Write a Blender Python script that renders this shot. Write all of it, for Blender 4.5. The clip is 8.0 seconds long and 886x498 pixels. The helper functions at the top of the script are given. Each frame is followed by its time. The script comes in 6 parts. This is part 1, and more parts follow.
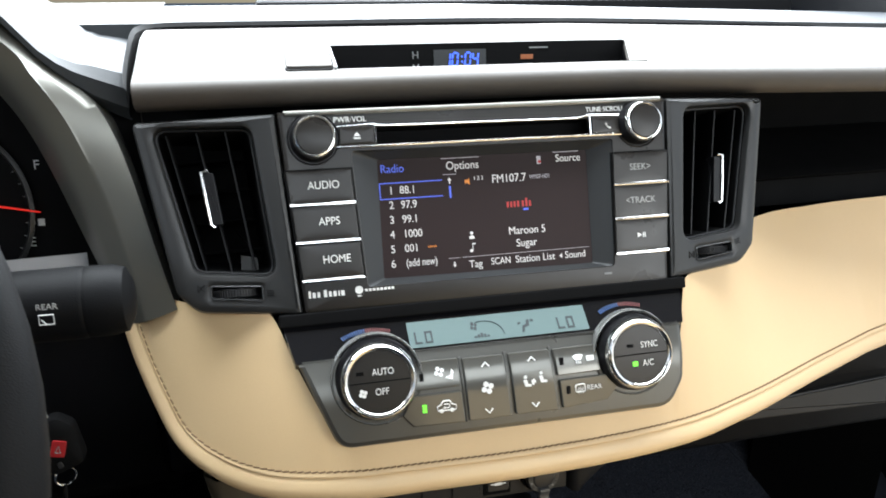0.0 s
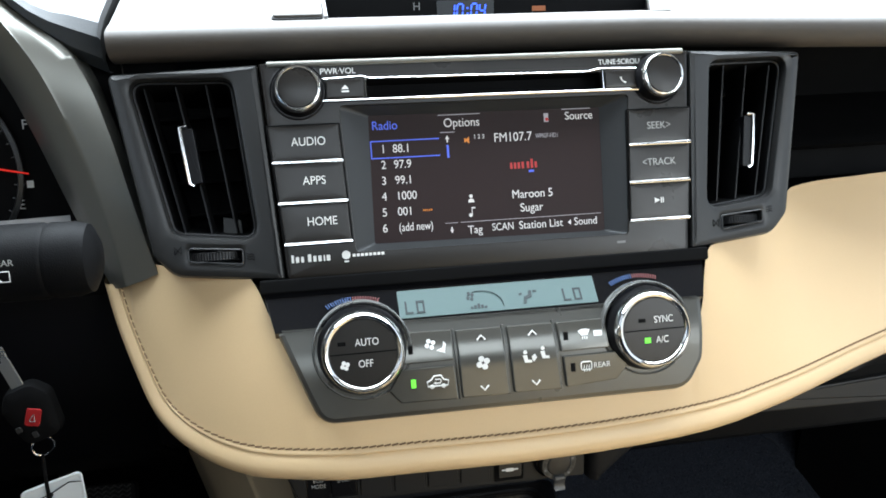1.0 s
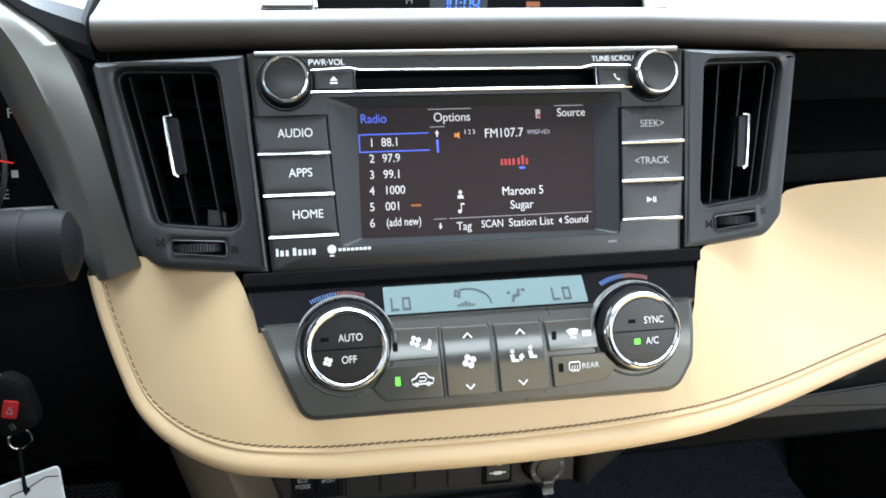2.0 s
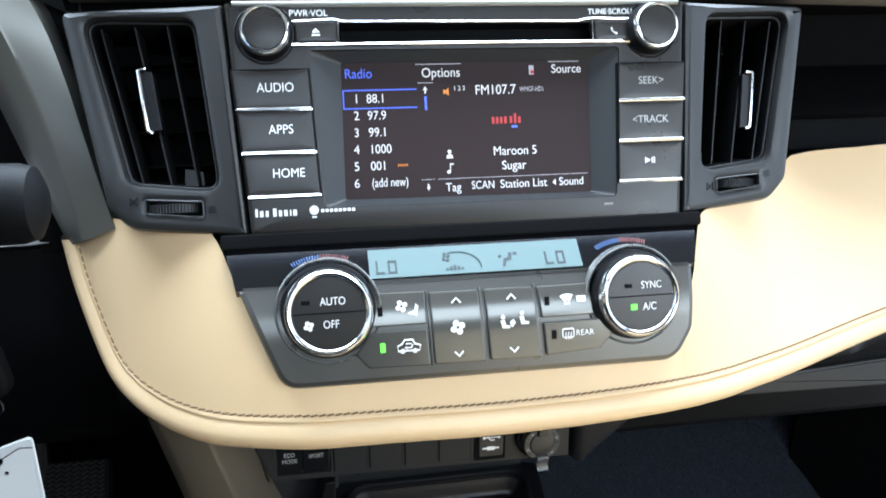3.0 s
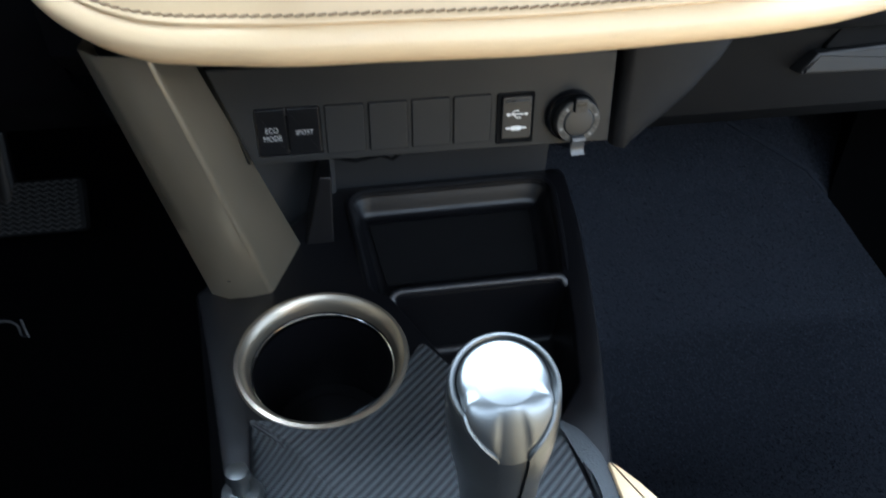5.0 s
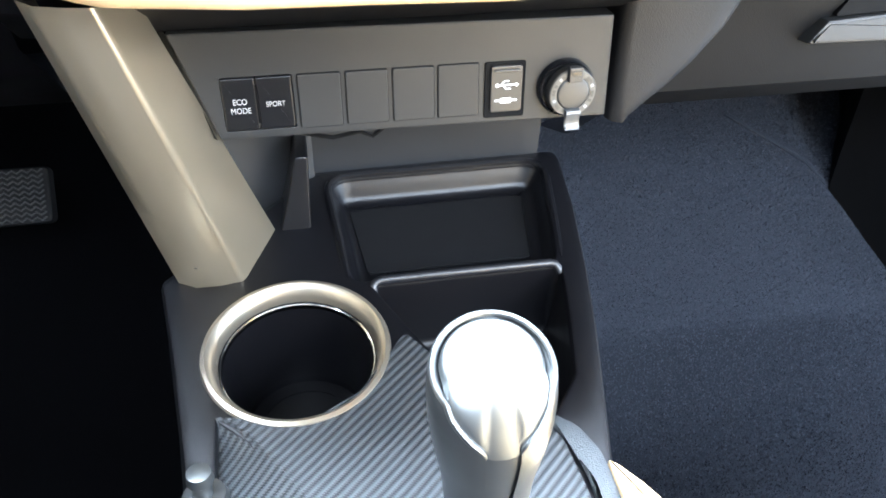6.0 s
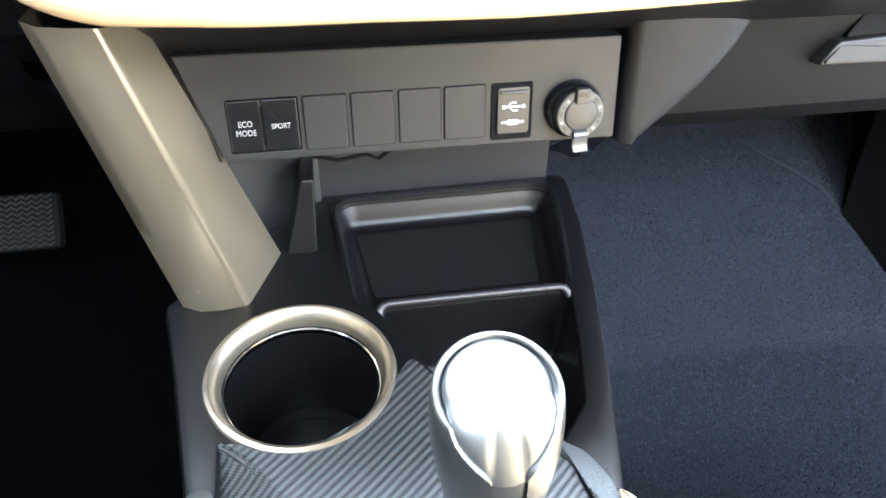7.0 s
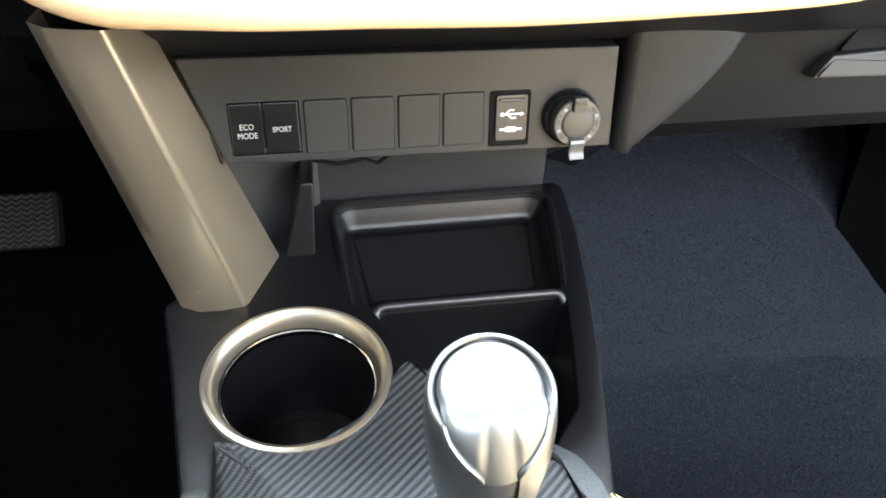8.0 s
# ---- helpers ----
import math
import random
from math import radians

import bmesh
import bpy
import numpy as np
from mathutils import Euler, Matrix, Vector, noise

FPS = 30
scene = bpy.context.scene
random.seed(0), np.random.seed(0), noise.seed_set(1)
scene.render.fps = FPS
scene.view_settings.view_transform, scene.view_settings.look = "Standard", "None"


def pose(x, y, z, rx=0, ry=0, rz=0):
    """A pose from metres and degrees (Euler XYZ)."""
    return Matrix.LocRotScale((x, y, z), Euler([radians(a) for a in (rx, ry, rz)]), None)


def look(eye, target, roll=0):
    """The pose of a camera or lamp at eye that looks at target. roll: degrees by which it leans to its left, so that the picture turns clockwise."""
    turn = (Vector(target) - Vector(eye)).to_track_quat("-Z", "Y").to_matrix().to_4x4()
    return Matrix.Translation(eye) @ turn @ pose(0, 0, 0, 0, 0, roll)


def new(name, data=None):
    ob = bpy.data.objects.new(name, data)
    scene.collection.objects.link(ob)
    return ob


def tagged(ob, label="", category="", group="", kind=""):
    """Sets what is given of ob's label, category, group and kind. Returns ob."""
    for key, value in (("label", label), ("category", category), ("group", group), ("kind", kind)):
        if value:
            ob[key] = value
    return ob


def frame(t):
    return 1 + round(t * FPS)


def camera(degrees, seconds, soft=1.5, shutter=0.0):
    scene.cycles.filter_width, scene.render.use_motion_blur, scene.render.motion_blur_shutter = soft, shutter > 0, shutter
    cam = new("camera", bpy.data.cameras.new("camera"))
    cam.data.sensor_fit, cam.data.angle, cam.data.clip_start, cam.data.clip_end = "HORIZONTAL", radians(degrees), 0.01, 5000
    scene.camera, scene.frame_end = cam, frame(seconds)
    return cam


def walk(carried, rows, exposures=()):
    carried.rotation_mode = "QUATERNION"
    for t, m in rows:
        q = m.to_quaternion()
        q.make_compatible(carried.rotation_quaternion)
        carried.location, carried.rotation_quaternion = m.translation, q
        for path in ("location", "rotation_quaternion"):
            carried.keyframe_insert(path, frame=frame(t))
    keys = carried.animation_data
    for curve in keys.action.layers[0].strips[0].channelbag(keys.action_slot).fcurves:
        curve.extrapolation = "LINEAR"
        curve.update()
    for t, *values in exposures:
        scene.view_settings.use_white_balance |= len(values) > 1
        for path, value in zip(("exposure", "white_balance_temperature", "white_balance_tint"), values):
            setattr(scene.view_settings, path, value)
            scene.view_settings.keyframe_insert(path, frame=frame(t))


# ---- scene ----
cam = camera(57.91, 8.0, soft=1.7, shutter=0.4)
# seconds, eye, yaw to the left, pitch up, roll
PATH = [
    (0.0, -0.1376, -0.4337, 0.7693, -14.20, -19.90, 0.19),
    (0.5, -0.1135, -0.4298, 0.7536, -12.94, -19.94, 0.43),
    (1.0, -0.0994, -0.4132, 0.7437, -10.04, -20.58, -0.64),
    (1.5, -0.0989, -0.4099, 0.7429, -10.19, -20.18, 0.38),
    (2.8, -0.0818, -0.4008, 0.7200, -10.01, -20.13, 0.25),
    (3.0, -0.0837, -0.3974, 0.7177, -10.04, -21.07, 0.39),
    (3.5, -0.0847, -0.3964, 0.7091, -7.68, -22.04, -1.48),
    (4.0, -0.0820, -0.3799, 0.6727, -8.09, -27.77, -1.15),
    (4.5, -0.0822, -0.3616, 0.6367, -8.01, -31.53, -1.23),
    (5.0, -0.0790, -0.3423, 0.6006, -9.69, -35.74, 0.24),
    (5.2, -0.0793, -0.3334, 0.5905, -11.90, -36.47, 1.96),
    (6.5, -0.0676, -0.3210, 0.5648, -9.65, -34.05, -0.42),
    (7.0, -0.0684, -0.3196, 0.5634, -9.41, -33.18, -0.22),
    (7.5, -0.0681, -0.3211, 0.5639, -9.06, -32.27, 0.07),
    (8.0, -0.0693, -0.3248, 0.5650, -9.68, -32.66, 0.83),
]
# seconds, stops, white balance
EXPOSURES = [(0.0, -0.1, 6200, 7), (0.5, -0.6, 6150, 7), (1.0, -0.2, 5950, 5), (1.5, 0.1, 5850, 5), (2.8, 0.35, 5500, 5), (3.5, 0.65, 5300, 5), (4.0, 0.7, 5150, 5), (4.5, 0.65, 5000, 4), (5.0, 0.55, 5100, 5), (5.3, 1.5, 5500, 7), (6.3, 2.95, 5400, 7), (7.0, 2.9, 5550, 7), (7.5, 2.85, 5700, 7), (8.0, 2.4, 5900, 7)]
walk(cam, [(t, pose(x, y, z, 90 + pitch, 0, yaw) @ pose(0, 0, 0, 0, 0, roll)) for t, x, y, z, yaw, pitch, roll in PATH], EXPOSURES)

# ---- world and light ----
world = bpy.data.worlds.new("sky")
scene.world = world
world.use_nodes = True
sky = world.node_tree.nodes.new("ShaderNodeTexSky")
sky.sky_type, sky.sun_disc = "NISHITA", False
sky.sun_elevation, sky.sun_rotation = radians(50), radians(40)
world.node_tree.links.new(sky.outputs["Color"], world.node_tree.nodes["Background"].inputs["Color"])
world.node_tree.nodes["Background"].inputs["Strength"].default_value = 0.12


def window_light(name, eye, target, width, height, watts, colour=(1, 1, 1)):
    data = bpy.data.lights.new(name, "AREA")
    data.shape, data.size, data.size_y, data.energy, data.color = "RECTANGLE", width, height, watts, colour
    ob = new(name, data)
    ob.matrix_world = look(eye, target)
    return ob


# daylight in the openings of the windscreen and the side windows
window_light("windscreen_daylight", (0.0, 0.3295, 0.975), (0.0, -0.1175, 0.081), 1.30, 0.904, 63, (0.95, 0.98, 1.0))
# side window light, stretched to the sill to brighten the pillar and carpet
window_light("passenger_side_daylight", (0.738, -0.31, 0.56), (0.0, -0.31, 0.56), 1.00, 1.08, 4.3, (1.0, 0.99, 0.97))
window_light("driver_window_daylight", (-0.735, -0.42, 0.93), (0.0, -0.30, 0.55), 0.80, 0.36, 1.3, (1.0, 0.99, 0.97))
window_light("rear_side_window_daylight", (0.735, -1.15, 0.93), (0.0, -0.30, 0.60), 0.56, 0.34, 6.5, (1.0, 0.99, 0.97))
# added overhead panel, set where the climate buttons mirror it as a bright band
window_light("added_roof_light", (0.10, -1.12, 1.165), (0.10, -1.00, 0.0), 0.90, 0.42, 8, (0.95, 0.98, 1.0))


# ---- materials ----
def material(name, base, second=None, rough=0.5, metal=0.0, grain=40.0, fine=900.0, bump=0.0, spread=0.08, coat=0.0, cells=False, spec=0.5):
    """Principled surface with variation at two scales and fine relief. Sizes are per metre."""
    m = bpy.data.materials.new(name)
    m.use_nodes = True
    nodes, links = m.node_tree.nodes, m.node_tree.links
    b = nodes["Principled BSDF"]
    where = nodes.new("ShaderNodeTexCoord")
    wide, tiny = nodes.new("ShaderNodeTexNoise"), nodes.new("ShaderNodeTexVoronoi" if cells else "ShaderNodeTexNoise")
    wide.inputs["Scale"].default_value, wide.inputs["Detail"].default_value = grain, 4
    tiny.inputs["Scale"].default_value = fine
    for n in (wide, tiny):
        links.new(where.outputs["Object"], n.inputs["Vector"])
    blend = nodes.new("ShaderNodeMix")
    blend.data_type = "RGBA"
    second = second or [c * 0.82 for c in base]
    blend.inputs[6].default_value, blend.inputs[7].default_value = (*base, 1), (*second, 1)
    mixed = nodes.new("ShaderNodeMath")
    mixed.operation = "MULTIPLY_ADD"
    mixed.inputs[1].default_value = 0.35
    links.new(tiny.outputs[0], mixed.inputs[0])
    half = nodes.new("ShaderNodeMath")
    half.operation = "MULTIPLY"
    half.inputs[1].default_value = 0.65
    links.new(wide.outputs[0], half.inputs[0])
    links.new(half.outputs[0], mixed.inputs[2])
    links.new(mixed.outputs[0], blend.inputs[0])
    links.new(blend.outputs[2], b.inputs["Base Color"])
    span = nodes.new("ShaderNodeMapRange")
    span.inputs["To Min"].default_value, span.inputs["To Max"].default_value = max(rough - spread, 0.02), min(rough + spread, 1)
    links.new(wide.outputs[0], span.inputs["Value"])
    links.new(span.outputs[0], b.inputs["Roughness"])
    b.inputs["Metallic"].default_value = metal
    b.inputs["Coat Weight"].default_value = coat
    b.inputs["Specular IOR Level"].default_value = spec
    if bump:
        relief = nodes.new("ShaderNodeBump")
        relief.inputs["Strength"].default_value, relief.inputs["Distance"].default_value = bump, 0.0006
        links.new(tiny.outputs[0], relief.inputs["Height"])
        links.new(relief.outputs["Normal"], b.inputs["Normal"])
    return m


def glowing(name, colour, strength, gloss=0.0):
    m = bpy.data.materials.new(name)
    m.use_nodes = True
    b = m.node_tree.nodes["Principled BSDF"]
    b.inputs["Base Color"].default_value = (*[c * 0.5 for c in colour], 1)
    b.inputs["Emission Color"].default_value = (*colour, 1)
    b.inputs["Emission Strength"].default_value = strength
    b.inputs["Roughness"].default_value = 0.5
    b.inputs["Coat Weight"].default_value, b.inputs["Coat Roughness"].default_value = gloss, 0.05
    return m


LEATHER = material("beige_leather", (0.70, 0.515, 0.295), (0.62, 0.45, 0.25), rough=0.42, grain=9, fine=1700, bump=0.09, cells=True)
THREAD = material("brown_thread", (0.20, 0.122, 0.060), rough=0.8)
CLIMATE_BODY = material("dark_satin_paint", (0.100, 0.098, 0.089), (0.088, 0.086, 0.078), rough=0.30, metal=0.65, fine=4000, bump=0.02)
PAINT_COLLAR = material("silver_collar_paint", (0.36, 0.36, 0.345), (0.32, 0.32, 0.305), rough=0.26, metal=0.7, fine=4000, bump=0.02)
CLIMATE = material("climate_button_paint", (0.118, 0.115, 0.102), (0.103, 0.100, 0.089), rough=0.15, metal=0.55, spread=0.03, fine=4000, bump=0.015)
RADIO = material("brown_grey_plastic", (0.0140, 0.0120, 0.0104), (0.0115, 0.0098, 0.0085), rough=0.29, metal=0.0, spec=0.34, grain=30, fine=2500, bump=0.05)
BUTTON = material("button_plastic", (0.0150, 0.0130, 0.0113), rough=0.30, metal=0.0, spec=0.36, fine=2500, bump=0.05)
SURROUND = material("dark_silver_paint", (0.028, 0.0279, 0.0277), (0.024, 0.0239, 0.0237), rough=0.36, metal=0.3, fine=4000, bump=0.02)
PULL = material("worn_grey_plastic", (0.060, 0.060, 0.060), rough=0.35)
CAP_RING = material("pale_ring_plastic", (0.050, 0.050, 0.048), rough=0.4, fine=1800, bump=0.05)
BEZEL = material("dark_bezel_plastic", (0.022, 0.023, 0.024), (0.019, 0.020, 0.021), rough=0.42, spec=0.4)
TRIM = material("grey_silver_paint", (0.19, 0.188, 0.168), (0.165, 0.163, 0.146), rough=0.34, metal=0.6, grain=25, fine=3000)
BLACK = material("black_plastic", (0.0034, 0.0033, 0.0042), (0.0024, 0.0023, 0.0030), rough=0.38, fine=1600, bump=0.16, spec=0.32)
# near-zero black: real black parts, and shade painted into ducts and hollows
DEEP = material("deep_black_and_shade", (0.0016, 0.0016, 0.0019), rough=0.75, spec=0.12)
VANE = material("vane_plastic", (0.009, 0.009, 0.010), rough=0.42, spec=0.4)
GLOSS = material("gloss_black", (0.006, 0.006, 0.007), rough=0.06, spread=0.02, spec=0.4)
RING = material("satin_chrome", (0.84, 0.83, 0.81), (0.76, 0.75, 0.73), rough=0.15, metal=1.0, spread=0.05)
CHROME = material("chrome", (0.80, 0.80, 0.80), (0.72, 0.72, 0.72), rough=0.12, metal=1.0, spread=0.04)
CUP = material("warm_satin_metal", (0.42, 0.37, 0.29), (0.36, 0.315, 0.245), rough=0.32, metal=0.85, fine=5000, bump=0.02)
SILVER = material("warm_silver_paint", (0.445, 0.380, 0.272), (0.40, 0.340, 0.242), rough=0.29, metal=0.80, spread=0.03, grain=25, fine=3000)
GRIP = material("dark_satin_metal", (0.130, 0.135, 0.135), (0.115, 0.120, 0.120), rough=0.32, metal=0.9, spread=0.03, fine=4000, bump=0.02)
CAP = material("polished_cap_metal", (0.165, 0.172, 0.172), (0.15, 0.157, 0.157), rough=0.35, metal=0.9, spread=0.03, fine=4000, bump=0.01)
# console black made paler and shinier to carry the divider's highlight
EDGE = material("ridge_sheen_plastic", (0.012, 0.012, 0.014), rough=0.40, spec=0.5, spread=0.04)
# near-zero black that carries the driver's footwell shade in its colour
FOOTWELL_SHADE = material("footwell_shade_black", (0.0030, 0.0030, 0.0036), (0.0020, 0.0020, 0.0026), rough=0.95, spec=0.04, grain=300, fine=1200, bump=0.8)
SATIN = material("satin_metal", (0.62, 0.63, 0.63), (0.55, 0.56, 0.56), rough=0.30, metal=0.9, fine=4000, bump=0.02)
HOOD = material("grey_brown_soft_plastic", (0.060, 0.052, 0.044), (0.050, 0.043, 0.037), rough=0.55, grain=12, fine=1700, bump=0.12, cells=True)
VISOR = material("dark_grey_soft_plastic", (0.018, 0.021, 0.024), (0.014, 0.016, 0.018), rough=0.52, fine=1700, bump=0.15, cells=True)
RIM_LEATHER = material("grey_grained_leather", (0.040, 0.045, 0.048), (0.030, 0.034, 0.037), rough=0.48, fine=1300, bump=0.5, cells=True)
GREY = material("mid_grey_plastic", (0.0185, 0.0181, 0.0177), (0.0150, 0.0147, 0.0143), rough=0.5, spec=0.35, fine=1800, bump=0.15)
COLUMN = material("light_grey_plastic", (0.35, 0.35, 0.36), rough=0.5, fine=1800, bump=0.1)
COLUMN_DARK = material("grey_cap_plastic", (0.020, 0.0195, 0.019), rough=0.4, fine=1800, bump=0.05)
CARPET = material("blue_grey_carpet", (0.026, 0.0290, 0.0380), (0.0155, 0.0178, 0.0240), rough=0.95, grain=420, fine=1000, bump=1.0, spec=0.1)
RUBBER = material("black_rubber", (0.0026, 0.0025, 0.0030), rough=0.75, spec=0.2, fine=800, bump=0.2)
BOUNCE = material("beige_bounce_trim", (0.42, 0.34, 0.23), (0.37, 0.30, 0.20), rough=0.6, fine=1500, bump=0.2)
CHEEK = material("grained_grey_plastic", (0.0110, 0.0110, 0.0116), (0.0088, 0.0088, 0.0094), rough=0.55, spec=0.2, fine=1500, bump=0.2, cells=True)
LID = material("grained_black_plastic", (0.0036, 0.0037, 0.0042), (0.0028, 0.0029, 0.0033), rough=0.6, fine=1500, bump=0.15, cells=True, spec=0.12)
RECESS = material("slate_plastic", (0.017, 0.0175, 0.019), (0.014, 0.0145, 0.016), rough=0.5, fine=1800, bump=0.1)
# unseen ceiling cloth, darkened to hold back bounced light in the cabin
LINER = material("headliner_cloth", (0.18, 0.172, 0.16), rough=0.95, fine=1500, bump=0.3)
SCREEN = material("screen_glass", (0.026, 0.0165, 0.0165), (0.023, 0.0150, 0.0150), rough=0.40, spread=0.02, spec=0.10)
TAG = material("white_card", (0.74, 0.78, 0.80), (0.70, 0.74, 0.77), rough=0.35)
RED = material("red_plastic", (0.30, 0.012, 0.014), rough=0.4)
PRINT = material("white_print", (0.78, 0.78, 0.76), rough=0.6)
PRINT_DIM = material("grey_print", (0.20, 0.20, 0.20), rough=0.6)
PRINT_SOFT = material("pale_grey_print", (0.38, 0.38, 0.37), rough=0.6)
BLUE_PRINT = material("blue_print", (0.02, 0.07, 0.22), rough=0.5)
RED_PRINT = material("red_print", (0.15, 0.022, 0.02), rough=0.5)
LCD = glowing("lcd_backlight", (0.12, 0.205, 0.20), 0.05, gloss=1.0)
LCD_INK = material("lcd_segments", (0.008, 0.018, 0.020), rough=0.5)
GLOW_WHITE = glowing("lit_white_pixels", (0.85, 0.82, 0.80), 0.42)
GLOW_DIM = glowing("lit_grey_pixels", (0.5, 0.47, 0.5), 0.35)
GLOW_BLUE = glowing("lit_blue_pixels", (0.10, 0.16, 0.85), 0.6)
GLOW_ORANGE = glowing("lit_orange_pixels", (0.75, 0.25, 0.02), 0.5)
GLOW_RED = glowing("lit_red_pixels", (0.60, 0.03, 0.03), 0.25)
GLOW_WARN = glowing("dim_orange_pixels", (0.45, 0.12, 0.02), 0.12)
GLOW_GREEN = glowing("green_led", (0.20, 0.95, 0.05), 1.2)
GLOW_CLOCK = glowing("clock_digits", (0.05, 0.13, 1.0), 2.2)


# ---- mesh helpers ----
def part(name, bm, mat, parent=None, label="", angle=38):
    """Links a bmesh as one mesh object, under a thing or a part."""
    bmesh.ops.recalc_face_normals(bm, faces=bm.faces)
    mesh = bpy.data.meshes.new(name)
    bm.to_mesh(mesh)
    bm.free()
    mesh.materials.append(mat)
    mesh.shade_smooth()
    mesh.set_sharp_from_angle(angle=radians(angle))
    ob = new(name, mesh)
    ob.modifiers.new("even_normals", "WEIGHTED_NORMAL").keep_sharp = True
    if parent is not None:
        ob.parent = parent
    return tagged(ob, label)


def thing(name, label, category, group="", kind=""):
    return tagged(new(name), label, category, group, kind)


def local(origin, u, v):
    """A frame with axes u, v and their cross product, at origin."""
    u, v = Vector(u).normalized(), Vector(v).normalized()
    w = u.cross(v)
    m = Matrix((u, v, w)).transposed().to_4x4()
    m.translation = origin
    return m


def rounded(points, r, steps=5):
    """A polygon with its corners rounded; r is one radius or one for each corner."""
    out, n = [], len(points)
    for i in range(n):
        p, a, b = Vector(points[i]), Vector(points[i - 1]), Vector(points[(i + 1) % n])
        rad = r[i] if isinstance(r, (list, tuple)) else r
        da, db = (a - p).normalized(), (b - p).normalized()
        angle = da.angle(db)
        cut = min(rad / max(math.tan(angle / 2), 1e-3), (a - p).length * 0.49, (b - p).length * 0.49)
        s, e = p + da * cut, p + db * cut
        for k in range(steps + 1):
            f = k / steps
            out.append(((1 - f) ** 2 * s + 2 * f * (1 - f) * p + f * f * e)[:])
    return out


def circle(x, y, r, n=40, ry=None):
    return [(x + r * math.cos(2 * math.pi * k / n), y + (ry or r) * math.sin(2 * math.pi * k / n)) for k in range(n)]


def box2(x0, y0, x1, y1):
    return [(x0, y0), (x1, y0), (x1, y1), (x0, y1)]


def inset(points, d):
    """The outline moved inwards by d (outwards where d is negative)."""
    n, out = len(points), []
    area = sum(points[i][0] * points[(i + 1) % n][1] - points[(i + 1) % n][0] * points[i][1] for i in range(n))
    side = 1 if area > 0 else -1
    for i in range(n):
        a, p, b = Vector(points[i - 1]), Vector(points[i]), Vector(points[(i + 1) % n])
        e, g = (p - a), (b - p)
        e = e.normalized() if e.length > 1e-9 else g.normalized()
        g = g.normalized() if g.length > 1e-9 else e
        na, nb = Vector((-e.y, e.x)), Vector((-g.y, g.x))
        m = (na + nb)
        m = m.normalized() if m.length > 1e-6 else na
        out.append((p + m * side * d / max(m.dot(na), 0.5))[:])
    return out


def ring_faces(bm, low, high):
    n = len(low)
    for i in range(n):
        j = (i + 1) % n
        bm.faces.new((low[i], low[j], high[j], high[i]))


def plate(outer, m, thick=0.003, bevel=0.0005, holes=(), hole_bevel=None, wall=None, bm=None):
    """A plate with rounded rim and openings through it, its front at w = 0 of the frame m."""
    bm = bm or bmesh.new()
    hole_bevel = bevel if hole_bevel is None else hole_bevel
    put = lambda pts, w: [bm.verts.new(m @ Vector((x, y, w))) for x, y in pts]
    edges, loops = [], []
    for k, pts in enumerate((outer, *holes)):
        b = bevel if k == 0 else hole_bevel
        s = 1 if k == 0 else -1
        rings = [put(inset(pts, s * b), 0.0), put(inset(pts, s * b * 0.3), -b * 0.3), put(pts, -b), put(pts, -thick if k == 0 or wall is None else -wall)] if b else [put(pts, 0.0), put(pts, -thick if k == 0 or wall is None else -wall)]
        for lo, hi in zip(rings, rings[1:]):
            ring_faces(bm, lo, hi)
        top = rings[0]
        edges += [bm.edges.get((top[i], top[(i + 1) % len(top)])) for i in range(len(top))]
        loops.append(rings[-1])
    bmesh.ops.triangle_fill(bm, use_beauty=True, use_dissolve=False, edges=edges, normal=m.to_3x3() @ Vector((0, 0, 1)))
    return bm


def solid(outer, m, thick, bevel=0.0005, bm=None, crown=0.0):
    """A slab with a rounded rim and an optional crowned front, closed behind."""
    bm = bm or bmesh.new()
    put = lambda pts, w: [bm.verts.new(m @ Vector((x, y, w))) for x, y in pts]
    rings = [put(outer, -thick), put(outer, -bevel), put(inset(outer, bevel * 0.3), -bevel * 0.3), put(inset(outer, bevel), 0.0)]
    for lo, hi in zip(rings, rings[1:]):
        ring_faces(bm, lo, hi)
    if crown:
        cx, cy = sum(p[0] for p in outer) / len(outer), sum(p[1] for p in outer) / len(outer)
        inner = inset(outer, bevel)
        last = rings[-1]
        for f, h in ((0.75, 0.55), (0.4, 0.9)):
            nxt = put([(cx + (x - cx) * f, cy + (y - cy) * f) for x, y in inner], crown * h)
            ring_faces(bm, last, nxt)
            last = nxt
        bm.faces.new(last)
    else:
        bm.faces.new(rings[-1])
    bm.faces.new(list(reversed(rings[0])))
    return bm


def lathe(profile, m, n=48, bm=None, squash=1.0):
    """A body of revolution about the frame's w axis, from pairs of radius and height."""
    bm = bm or bmesh.new()
    rings = []
    for r, h in profile:
        rings.append([bm.verts.new(m @ Vector((r * math.cos(2 * math.pi * k / n), r * squash * math.sin(2 * math.pi * k / n), h))) for k in range(n)] if r > 1e-6 else [bm.verts.new(m @ Vector((0, 0, h)))])
    for lo, hi in zip(rings, rings[1:]):
        if len(lo) > 1 and len(hi) > 1:
            ring_faces(bm, lo, hi)
        elif len(hi) == 1:
            for i in range(n):
                bm.faces.new((lo[i], lo[(i + 1) % n], hi[0]))
        else:
            for i in range(n):
                bm.faces.new((lo[0], hi[i], hi[(i + 1) % n]))
    return bm


